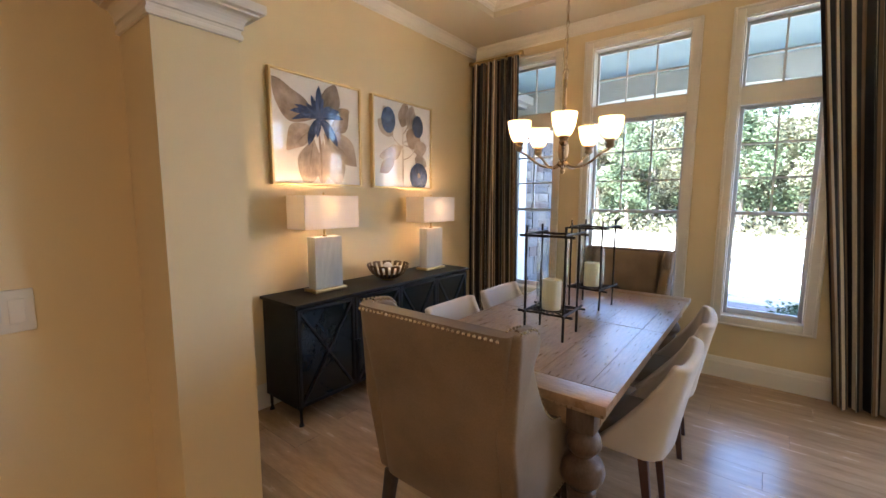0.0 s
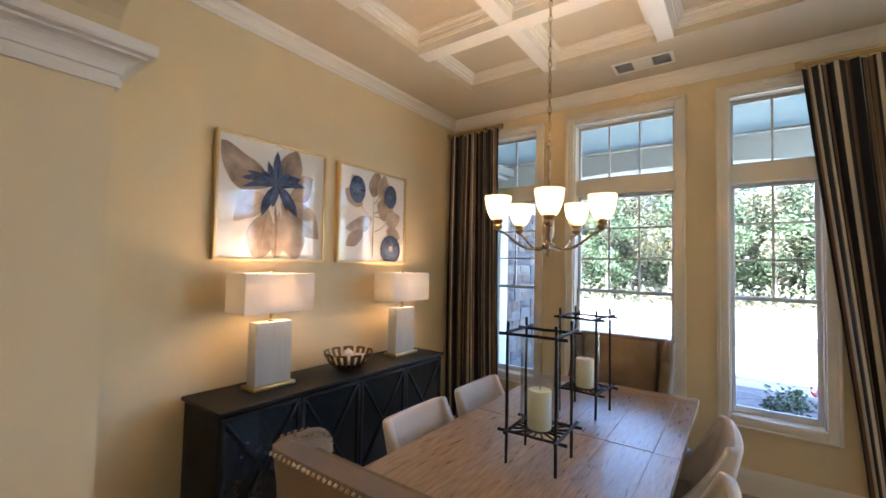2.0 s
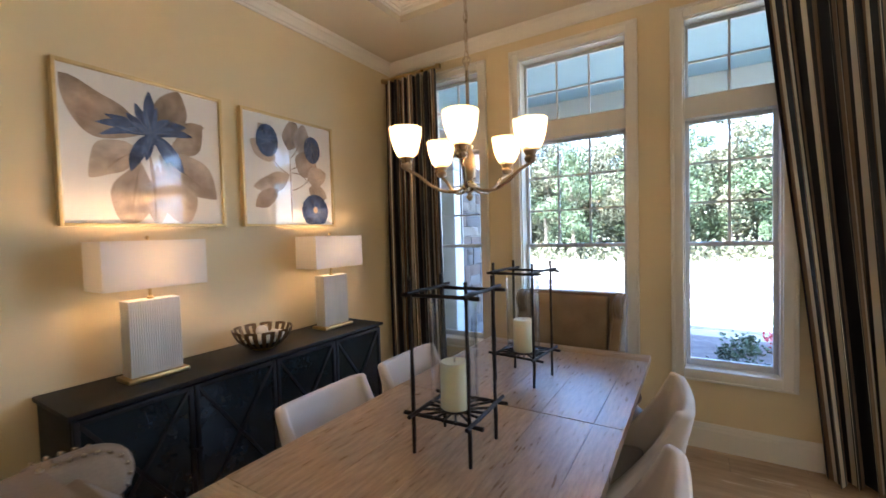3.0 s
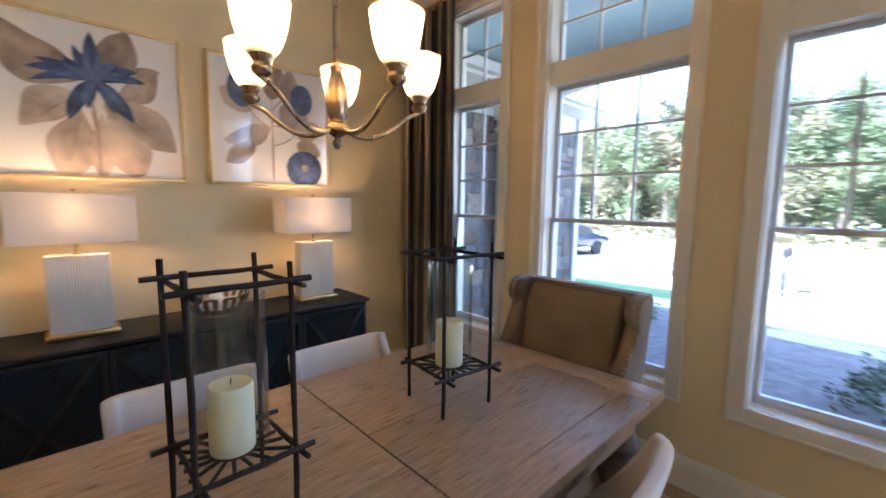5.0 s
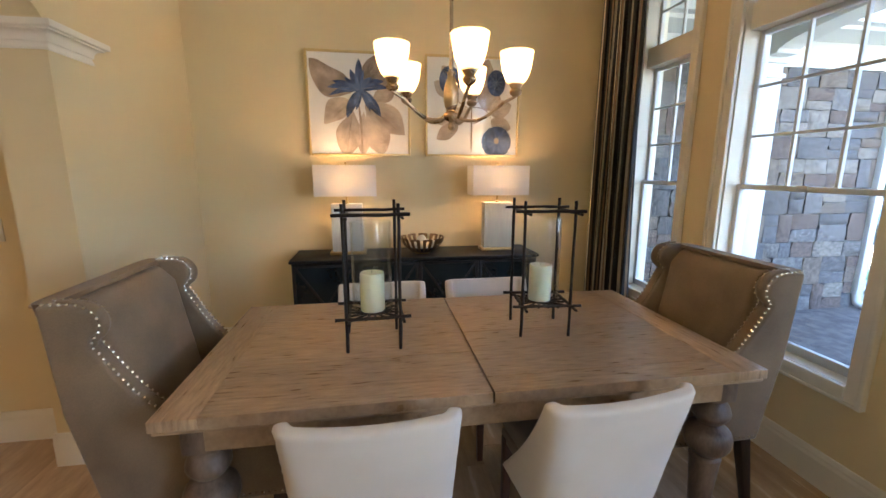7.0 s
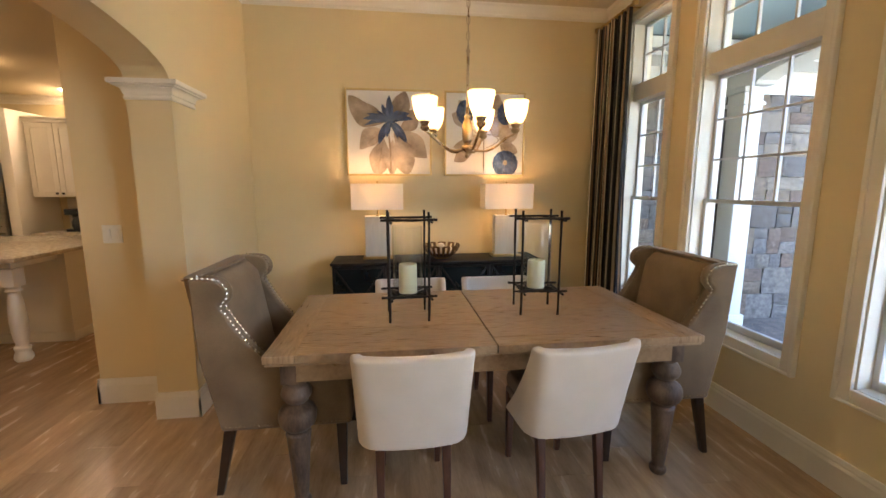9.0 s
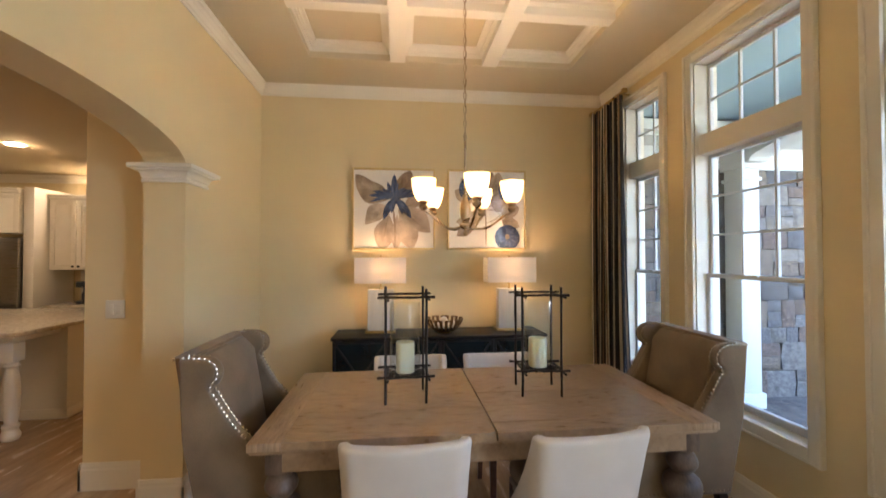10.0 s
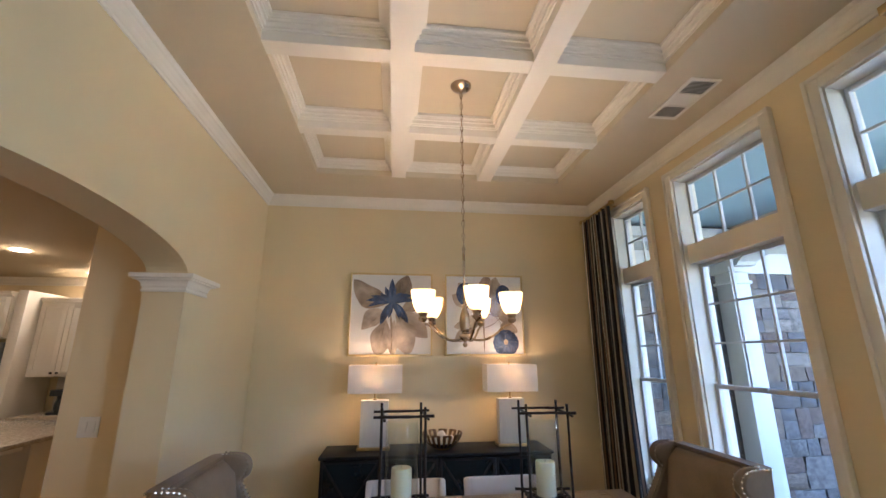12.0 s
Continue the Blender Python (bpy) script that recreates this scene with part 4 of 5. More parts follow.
def framed_print(y0, y1, shapes, label):
    z0, z1 = 1.547, 2.320
    p = thing("framed_print", label, "picture", (XW, (y0 + y1) / 2, (z0 + z1) / 2), 0, "prints above the sideboard")
    w, h = (y1 - y0) / 2, (z1 - z0) / 2
    f, dp = 0.016, 0.04
    for b in ((-w, -w + f, -h, h), (w - f, w, -h, h), (-w + f + 0.0002, w - f - 0.0002, h - f, h), (-w + f + 0.0002, w - f - 0.0002, -h, -h + f)):
        part("frame_side", one_box(0.001, dp, b[0], b[1], b[2], b[3], bevel=0.002), M_GOLD, p)
    part("paper", one_box(0.004, 0.02, -w + f, w - f, -h + f, h - f), M_PAPER, p, smooth=False)
    lim_y, lim_z = w - f - 0.001, h - f - 0.001
    for i, (m, pts) in enumerate(shapes):
        pts = [(max(-lim_y, min(lim_y, a)), max(-lim_z, min(lim_z, b))) for a, b in pts]
        bm = bmesh.new()
        x = 0.0204 + 0.00022 * i
        bm.faces.new([bm.verts.new((x, a, b)) for a, b in pts])
        bmesh.ops.recalc_face_normals(bm, faces=bm.faces[:])
        for fc in bm.faces:
            if fc.normal.x < 0:
                fc.normal_flip()
        part("painted_shape", bm, m, p, smooth=False)
    g = part("glass", one_box(0.031, 0.033, -w + f, w - f, -h + f, h - f), M_PICTURE_GLASS, p, "clear picture glass", smooth=False)
    g.visible_shadow = False


def flower_print():
    s = []
    # broad brown leaves, then paler ones below
    for a in ((-0.03, 0.10, 146, 0.40, 0.21, 0.45, 0.14), (-0.06, 0.16, 150, 0.22, 0.06, 0.4, 0.1), (0.03, 0.14, 62, 0.27, 0.19, 0.15, -0.08), (0.10, 0.02, 48, 0.26, 0.12, 0.3, -0.12), (0.15, 0.12, 30, 0.16, 0.08, 0.3, 0.1)):
        s.append((M_WASH, petal(*a)))
    for a in ((0.04, 0.0, -36, 0.38, 0.20, 0.42, 0.07), (-0.07, 0.03, -138, 0.27, 0.16, 0.25, -0.08), (-0.05, -0.04, -101, 0.36, 0.20, 0.75, 0.0), (0.05, -0.01, -72, 0.40, 0.18, 0.85, 0.03), (0.03, -0.05, -92, 0.34, 0.10, 0.8, 0.0)):
        s.append((M_WASH2, petal(*a)))
    for a in ((0.06, -0.02, -38, 0.30, 0.006, 0.2, 0.05), (-0.08, 0.0, -136, 0.2, 0.006, 0.2, -0.06), (-0.06, -0.08, -100, 0.28, 0.006, 0.2, 0.0), (-0.05, 0.13, 146, 0.32, 0.007, 0.2, 0.12)):
        s.append((M_WASH, petal(*a)))
    s.append((M_WASH, petal(-0.005, 0.0, -88, 0.38, 0.018, 0.1, 0.02)))
    for ang, ln, wd, bd in ((92, 0.23, 0.062, 0.02), (116, 0.17, 0.05, 0.05), (142, 0.15, 0.05, 0.05), (163, 0.22, 0.045, -0.04), (176, 0.25, 0.05, -0.08), (190, 0.24, 0.042, -0.1), (40, 0.13, 0.055, 0.1), (22, 0.19, 0.06, 0.1), (6, 0.21, 0.05, 0.08), (-118, 0.235, 0.07, -0.06), (-104, 0.15, 0.04, 0.0), (-52, 0.245, 0.075, 0.04), (-66, 0.17, 0.045, 0.06)):
        s.append((M_BLUE, petal(0.012, 0.105, ang, ln, wd, 0.35, bd)))
    for ang, ln, wd, bd in ((104, 0.14, 0.03, 0.06), (160, 0.13, 0.028, -0.05), (182, 0.14, 0.024, -0.1), (46, 0.13, 0.035, 0.12), (22, 0.12, 0.03, 0.1), (-114, 0.13, 0.03, -0.06), (-50, 0.15, 0.034, 0.05), (80, 0.15, 0.026, 0.0)):
        s.append((M_BLUE2, petal(0.012, 0.108, ang, ln, wd, 0.3, bd)))
    for ang, ln in ((150, 0.15), (175, 0.17), (40, 0.15), (-112, 0.16), (-48, 0.18), (97, 0.17), (128, 0.13), (10, 0.12)):
        s.append((M_LINE, petal(0.012, 0.105, ang, ln, 0.006, 0.2, 0.06)))
    return s


def berry_print():
    s = []
    for a in ((-0.02, 0.16, 75, 0.22, 0.11, 0.4, 0), (0.08, 0.14, 80, 0.22, 0.11, 0.4, 0), (-0.13, 0.08, 150, 0.20, 0.11, 0.4, 0), (0.09, -0.02, 65, 0.22, 0.15, 0.3, 0), (0.14, -0.04, 20, 0.18, 0.12, 0.4, 0), (-0.02, -0.02, 200, 0.28, 0.10, 0.4, 0.05), (-0.12, -0.13, 215, 0.20, 0.09, 0.4, 0), (0.15, -0.1, -20, 0.17, 0.1, 0.4, 0), (-0.13, 0.16, 130, 0.18, 0.10, 0.3, 0)):
        s.append((M_WASH if (a[2] // 5) % 2 else M_WASH2, petal(a[0], a[1], a[2], a[3] * 1.08, a[4] * 1.3, *a[5:])))
    for a in ((-0.01, -0.36, 90, 0.56, 0.012, 0.05, 0), (-0.01, -0.13, 35, 0.22, 0.008, 0.1, -0.1), (-0.01, -0.02, 140, 0.22, 0.008, 0.1, 0.1), (-0.01, 0.02, 45, 0.22, 0.008, 0.1, -0.12), (-0.01, 0.10, 60, 0.18, 0.008, 0.1, -0.1), (-0.01, 0.0, -30, 0.2, 0.008, 0.1, 0.2)):
        s.append((M_WASH, petal(*a)))

    def disc(cx, cy, rx, ry, n=36):
        return [(cx + rx * math.cos(2 * math.pi * i / n) * (1 + 0.025 * math.sin(i * 2.6)), cy + ry * math.sin(2 * math.pi * i / n) * (1 + 0.025 * math.cos(i * 3.7))) for i in range(n)]

    for cx, cy, rx, ry in ((-0.19, 0.20, 0.085, 0.11), (0.19, 0.19, 0.075, 0.10), (0.20, -0.27, 0.125, 0.125)):
        s.append((M_BLUE, disc(cx, cy, rx, ry)))
        for k in range(9):
            s.append((M_LINE, petal(cx, cy, 40 * k + 10, ry * 0.85, 0.006, 0.1, 0.05)))
    s.append((M_WASH2, disc(0.20, -0.26, 0.02, 0.025)))
    return s


framed_print(1.480, 2.262, flower_print(), "gold-framed botanical print of a dark blue flower")
framed_print(2.383, 3.158, berry_print(), "gold-framed botanical print of blue seed heads")


# ---- curtains ----
def curtain(x0, x1, xb0, xb1, waves, seed, label):
    c = thing("curtain", label, "curtain", ((x0 + x1) / 2, 3.85, 0), 0, "curtains at the windows")
    cx = (x0 + x1) / 2
    rnd = random.Random(seed)
    ph = [rnd.uniform(0, 6.28) for _ in range(4)]

    def cloth(u, v):
        z = 0.012 + v * 2.87
        k = 1 - v
        uu = u + 0.012 * math.sin(9 * u + ph[0]) * k
        a, b = x0 + (xb0 - x0) * k, x1 + (xb1 - x1) * k
        amp = 0.03 + 0.025 * k
        w = waves * 2 * math.pi * uu
        x = a + (b - a) * uu + 0.012 * math.sin(2 * w + ph[1]) + 0.01 * k * math.sin(3 * v + ph[2])
        y = amp * math.sin(w + 0.6 * math.sin(2.2 * v + ph[3]) * k) + 0.012 * math.sin(0.37 * w + ph[2] + 2 * k)
        return (x - cx, y, z)

    part("cloth", sheet(cloth, waves * 18, 24, uv=True), M_STRIPE, c)
    part("rod", tube([(x0 - cx - 0.02, 0.0, 2.905), (x1 - cx + 0.02, 0.0, 2.905)], 0.0125, 14), M_BRASS, c, "bronze curtain rod")
    for s, xx in ((-1, x0 - cx - 0.02), (1, x1 - cx + 0.02)):
        part("finial", one_box(xx - 0.02, xx + 0.02, -0.02, 0.02, 2.885, 2.925, bevel=0.005), M_BRASS, c)
    for xx in (x0 - cx + 0.05, x1 - cx - 0.05):
        part("bracket", tube([(xx, 0.0, 2.9), (xx, 0.114, 2.9)], 0.006, 8), M_BRASS, c)
    n = waves * 2
    for k in range(n):
        xx = x0 - cx + (x1 - x0) * (k + 0.5) / n
        ring = bmesh.new()
        pts = [(xx, 0.018 * math.cos(2 * math.pi * i / 16), 2.897 + 0.018 * math.sin(2 * math.pi * i / 16)) for i in range(17)]
        part("ring", tube(pts, 0.0025, 6, bm=ring), M_BRASS, c)


curtain(-2.655, -2.09, -2.66, -2.04, 7, 3, "floor-length black, cream and tan striped curtain, gathered")
curtain(0.145, 0.90, 0.42, 1.02, 8, 8, "floor-length black, cream and tan striped curtain, gathered")


# ---- chandelier ----
def chandelier(x, y):
    c = thing("chandelier", "five-arm bronze chandelier with lit frosted glass cups", "chandelier", (x, y, CEIL + COFFER))
    zb = -(CEIL + COFFER) - 0.035
    part("canopy", lathe([(0.066, -0.0005), (0.066, -0.008), (0.058, -0.02), (0.03, -0.032), (0.012, -0.04), (0.006, -0.05)][::-1], 28), M_NICKEL, c)
    # chain links, turned a quarter each
    top, bottom = -0.05, zb + 2.19
    n = 26
    pitch = (top - bottom) / n
    for k in range(n):
        zc2 = top - pitch * (k + 0.5)
        pts = []
        for i in range(17):
            a = 2 * math.pi * i / 16
            q, z = 0.0085 * math.cos(a), (pitch * 0.62) * math.sin(a)
            pts.append((q, 0, zc2 + z) if k % 2 else (0, q, zc2 + z))
        part("chain_link", tube(pts, 0.0018, 6), M_NICKEL, c)
    part("cord", tube([(0.004, 0.0, top), (-0.003, 0.004, (top + bottom) / 2), (0.003, 0, bottom)], 0.0018, 6), M_NICKEL, c)
    part("loop", tube([(0.016 * math.cos(2 * math.pi * i / 20), 0, bottom + 0.0 + 0.016 * math.sin(2 * math.pi * i / 20)) for i in range(21)], 0.003, 8), M_NICKEL, c)
    prof = smooth_profile([(0.006, zb + 1.63), (0.014, zb + 1.645), (0.008, zb + 1.66), (0.03, zb + 1.675), (0.032, zb + 1.69), (0.018, zb + 1.705), (0.024, zb + 1.72), (0.03, zb + 1.755), (0.026, zb + 1.80), (0.014, zb + 1.835), (0.018, zb + 1.85), (0.0085, zb + 1.862), (0.0075, zb + 2.16), (0.012, zb + 2.17), (0.007, zb + 2.18)], 4)
    part("stem", lathe(prof, 24), M_NICKEL, c)
    R = 0.253
    for k in range(5):
        a = radians(4 + 72 * k)
        dx, dy = math.cos(a), math.sin(a)
        rz_ = [(0.02, 1.685), (0.06, 1.668), (0.11, 1.67), (0.16, 1.695), (0.21, 1.735), (0.25, 1.755), (R, 1.765)]
        arm = part("arm", tube([(r * dx, r * dy, zb + z) for r, z in smooth_profile(rz_, 4)], 0.0065, 10), M_NICKEL, c)
        part("socket", lathe([(0.01, 1.755), (0.022, 1.765), (0.024, 1.775), (0.018, 1.785), (0.026, 1.80), (0.03, 1.812)], 20, at=(R * dx, R * dy, zb)), M_NICKEL, arm)
        cup = smooth_profile([(0.024, 1.80), (0.036, 1.811), (0.048, 1.835), (0.058, 1.87), (0.065, 1.918)], 4)
        inner = [(r - 0.003, z + 0.002) for r, z in reversed(cup)]
        part("glass_cup", lathe(cup + inner, 28, at=(R * dx, R * dy, zb), close=False), M_CUP, arm, "lit frosted cream glass cup")
        point_light("chandelier_light", (x + R * dx, y + R * dy, 1.83), BULB, (1.0, 0.74, 0.48), 0.03)


chandelier(-0.965, 2.285)


# ---- kitchen seen through the arch ----
def upper_cabinet(y0, y1, z0, z1, x, doors, name_label):
    c = thing("upper_cabinet", name_label, "cabinet", (x, (y0 + y1) / 2, z0))
    h, w = z1 - z0, (y1 - y0) / 2
    part("body", one_box(-0.31, 0.0, -w, w, 0, h), M_CAB, c, smooth=False)
    part("cornice", boxes((-0.31, 0.03, -w - 0.003, w + 0.003, h, h + 0.03), (-0.31, 0.05, -w - 0.003, w + 0.003, h + 0.03, h + 0.06), bevel=0.004), M_CAB, c)
    dw = 2 * w / doors
    for k in range(doors):
        a, b = -w + k * dw + 0.003, -w + (k + 1) * dw - 0.003
        d = part("door", boxes((0.0005, 0.02, a, a + 0.055, 0.005, h - 0.005), (0.0005, 0.02, b - 0.055, b, 0.005, h - 0.005), (0.0005, 0.0199, a + 0.0551, b - 0.0551, 0.005, 0.06), (0.0005, 0.0199, a + 0.0551, b - 0.0551, h - 0.06, h - 0.005), (0.0005, 0.012, a + 0.0551, b - 0.0551, 0.0601, h - 0.0601), bevel=0.002), M_CAB, c)
        yk = b - 0.03 if k % 2 == 0 else a + 0.03
        part("knob", one_box(0.02, 0.04, yk - 0.012, yk + 0.012, 0.03, 0.054, bevel=0.006), M_BLACK, d, "dark metal knob")


KX = -4.2
upper_cabinet(-2.30, -1.70, 1.325, 2.18, KX, 2, "white upper kitchen cabinet with two doors")
upper_cabinet(-3.29, -2.43, 1.76, 2.22, KX + 0.25, 2, "white cabinet above the fridge")


def kitchen():
    f = thing("refrigerator", "tall dark stainless steel refrigerator", "refrigerator", (KX + 0.22, -2.88, 0))
    part("body", one_box(-0.6, 0.0, -0.45, 0.45, 0.02, 1.71, bevel=0.01), M_STEEL, f)
    part("door", one_box(0.0005, 0.05, -0.448, -0.003, 0.65, 1.705, bevel=0.01), M_STEEL, f)
    part("door", one_box(0.0005, 0.05, 0.003, 0.448, 0.65, 1.705, bevel=0.01), M_STEEL, f)
    part("drawer", one_box(0.0005, 0.05, -0.448, 0.448, 0.05, 0.64, bevel=0.01), M_STEEL, f)
    for y in (-0.03, 0.03):
        part("handle", tube([(0.085, y, 0.8), (0.085, y, 1.6)], 0.01, 8), M_STEEL, f)
    for y in (-0.21, 0.21):
        part("foot", one_box(-0.5, -0.1, y - 0.02, y + 0.02, 0, 0.02), M_DARKPLASTIC, f, smooth=False)
    p = thing("fridge_panel", "white tall panel beside the fridge", "cabinet", (KX + 0.12, -2.37, 0))
    part("panel", one_box(-0.5, 0.1, -0.05, 0.06, 0, 2.30, bevel=0.003), M_CAB, p)
    b = thing("base_cabinet", "white base cabinet with a drawer", "cabinet", (KX + 0.2, -1.75, 0))
    part("body", boxes((-0.58, 0.0, -0.47, 0.5, 0.1, 0.88), (-0.55, -0.06, -0.47, 0.5, 0.0, 0.0999)), M_CAB, b, smooth=False)
    for y0, y1 in ((-0.46, 0.01), (0.02, 0.49)):
        part("drawer", one_box(0.0005, 0.02, y0, y1, 0.70, 0.87, bevel=0.004), M_CAB, b)
        part("knob", one_box(0.02, 0.042, (y0 + y1) / 2 - 0.014, (y0 + y1) / 2 + 0.014, 0.77, 0.795, bevel=0.006), M_BLACK, b)
        part("door", one_box(0.0005, 0.02, y0, y1, 0.12, 0.69, bevel=0.004), M_CAB, b)
    ct = thing("countertop", "speckled beige granite countertop", "countertop", (KX + 0.2, -1.75, 0.88))
    part("slab", one_box(-0.6, 0.03, -0.48, 0.52, 0.0, 0.035, bevel=0.004), M_GRANITE, ct)
    part("backsplash", one_box(-0.6, -0.585, -0.48, 0.52, 0.0351, 0.42), M_CAB, ct, smooth=False)
    k = thing("coffee_maker", "dark glossy coffee maker on the counter", "coffee maker", (KX - 0.02, -1.86, 0.915))
    part("body", boxes((-0.12, 0.1, -0.1, 0.1, 0.0, 0.03), (-0.12, -0.02, -0.1, 0.1, 0.0301, 0.27), (-0.0199, 0.1, -0.1, 0.1, 0.2, 0.27), bevel=0.01), M_DARKPLASTIC, k)
    part("carafe", lathe([(0.04, 0.031), (0.055, 0.06), (0.055, 0.12), (0.035, 0.17), (0.04, 0.18)], 18, at=(0.045, 0, 0)), M_DARKPLASTIC, k)
    # island
    i = thing("kitchen_island", "white kitchen island with turned corner legs", "kitchen island", (-2.85, -2.0, 0))
    part("cabinet", one_box(-0.85, -0.03, -1.3, 0.88, 0.0, 0.878), M_CAB, i, smooth=False)
    part("baseboard", one_box(-0.86, -0.02, -1.31, 0.89, 0.0, 0.09, bevel=0.004), M_CAB, i)
    part("apron", boxes((-0.0299, 0.44, 0.79, 0.82, 0.79, 0.878), (0.42, 0.44, -1.3, 0.7899, 0.79, 0.878)), M_CAB, i, smooth=False)
    prof = smooth_profile([(0.05, 0.09), (0.055, 0.12), (0.04, 0.14), (0.05, 0.2), (0.058, 0.35), (0.05, 0.5), (0.038, 0.58), (0.056, 0.60), (0.04, 0.62), (0.05, 0.64)], 4)
    for y in (0.79, -1.2):
        bm = lathe(prof, 20, at=(0.41, y, 0))
        box(bm, 0.355, 0.465, y - 0.055, y + 0.055, 0.638, 0.788, bevel=0.004)
        lathe([(0.05, 0.0), (0.062, 0.02), (0.062, 0.05), (0.045, 0.09)], 20, bm=bm, at=(0.41, y, 0))
        part("leg", bm, M_CAB, i)
    t = thing("island_countertop", "polished beige granite island countertop", "countertop", (-2.85, -2.0, 0.88))
    part("slab", one_box(-0.9, 0.72, -1.4, 1.08, 0.0, 0.035, bevel=0.006), M_GRANITE, t)
    s = thing("bar_stool", "dark wooden bar stool at the island", "stool", (-2.28, -1.72, 0))
    part("seat", one_box(-0.19, 0.19, -0.19, 0.19, 0.60, 0.645, bevel=0.015), M_LEG_DARK, s)
    for x in (-1, 1):
        for y in (-1, 1):
            part("leg", tube([(x * 0.15, y * 0.15, 0.6), (x * 0.2, y * 0.21, 0.0)], 0.018, 10), M_LEG_DARK, s)
    part("footrest", boxes((-0.18, 0.18, 0.17, 0.19, 0.2, 0.225), (-0.18, 0.18, -0.19, -0.17, 0.2, 0.225)), M_LEG_DARK, s, smooth=False)


kitchen()
run("trim_kitchen_crown", CROWN, (-4.6, -5.2, HALL_CEIL), (-4.6, 0.25, HALL_CEIL), (1, 0, 0), "cream crown moulding in the kitchen")


def can_light(x, y, watts):
    c = thing("recessed_light", "lit recessed ceiling downlight", "ceiling light", (x, y, HALL_CEIL), 0, "recessed kitchen lights")
    part("trim_ring", lathe([(0.085, -0.006), (0.095, -0.004), (0.095, 0.0), (0.07, 0.0), (0.07, -0.004), (0.085, -0.006)], 28, close=False), M_TRIM, c)
    part("lens", lathe([(0.07, -0.003), (0.07, -0.001)], 28), M_CAN, c)
    point_light("recessed_lamp", (x, y, HALL_CEIL - 0.05), watts, (1.0, 0.68, 0.34), 0.06)


for x, y in ((-3.0, -1.69), (-4.2, -1.80), (-3.2, -3.4), (0.15, -1.35), (1.5, -1.9)):
    can_light(x, y, CAN_LIGHT if x < -2 else HALL_LIGHT)

# ---- outdoors ----
GZ = -0.3


RZ = -0.9          # level of the road and the ground beyond it


def ground_level(y):
    k = min(1.0, max(0.0, (y - 10.6) / 4.0))
    return GZ + (RZ - GZ) * k * k * (3 - 2 * k)


def ground_sheet():
    ys = [YN + 0.181, 8.0] + [10.6 + 0.4 * i for i in range(11)] + [20, 40, 900]
    bm = prism([(y, ground_level(y)) for y in ys] + [(900, RZ - 0.5), (YN + 0.181, RZ - 0.5)], "x", -600, 600)
    box(bm, -600, 600, -600, -5.36, GZ - 0.5, GZ)
    box(bm, -600, -4.76, -5.36, YN + 0.181, GZ - 0.5, GZ)
    box(bm, XE + 0.16, 600, -5.36, YN + 0.181, GZ - 0.5, GZ)
    return bm


tagged(structure("ground", ground_sheet(), M_LAWN, "pale sunlit open ground"), kind="structure")
structure("ground_bed", prism([(-3.42, YN + 0.19), (9, YN + 0.19), (9, 8.6), (2.0, 8.3), (-0.6, 8.5), (-2.2, 8.9), (-3.42, 9.4)], "z", GZ, GZ + 0.03), M_MULCH, "dark mulch planting bed")


def path_outline(off):
    return [(x, 9.0 + 0.55 * math.cos((x + 1.0) * 0.35) * 0.8 + off + max(0, x) * -0.02) for x in [i * 0.5 for i in range(-30, 21)]]


structure("pavement", prism(path_outline(-0.35) + list(reversed(path_outline(0.35))), "z", GZ, GZ + 0.05), M_CONCRETE, "curved concrete garden path")
structure("ground_verge", prism(path_outline(0.36) + list(reversed(path_outline(1.3))), "z", GZ, GZ + 0.04), M_GRASS, "green grass verge along the path")
structure("road", one_box(-120, 120, 15.9, 20.5, RZ, RZ + 0.02), M_ASPHALT, "grey asphalt road")
structure("road_marking", one_box(-120, 120, 18.15, 18.27, RZ + 0.02, RZ + 0.024), M_EXT, "painted white road line")
structure("kerb", one_box(-120, 120, 15.55, 15.899, RZ, RZ + 0.1), M_CONCRETE, "pale concrete kerb")
structure("kerb_far", one_box(-120, 120, 20.501, 20.85, RZ, RZ + 0.1), M_CONCRETE, "pale concrete kerb")


def mailbox():
    m = thing("mailbox", "black mailbox on a dark post by the road", "mailbox", (-1.5, 15.4, ground_level(15.4)))
    part("post", one_box(-0.05, 0.05, -0.05, 0.05, 0.0, 1.12, bevel=0.008), M_DARKPLASTIC, m)
    part("arm", one_box(-0.04, 0.04, -0.05, 0.42, 0.98, 1.05, bevel=0.006), M_DARKPLASTIC, m)
    arch = [(-0.11, 1.051), (0.11, 1.051), (0.11, 1.2)] + [(0.11 * math.cos(math.pi * i / 10), 1.2 + 0.11 * math.sin(math.pi * i / 10)) for i in range(1, 10)] + [(-0.11, 1.2)]
    part("box", prism(arch, "y", 0.06, 0.52, bevel=0.008), M_BLACK, m)
    part("finial", lathe([(0.05, 1.12), (0.055, 1.14), (0.03, 1.17), (0.04, 1.22), (0.012, 1.28)], 14), M_DARKPLASTIC, m)


mailbox()


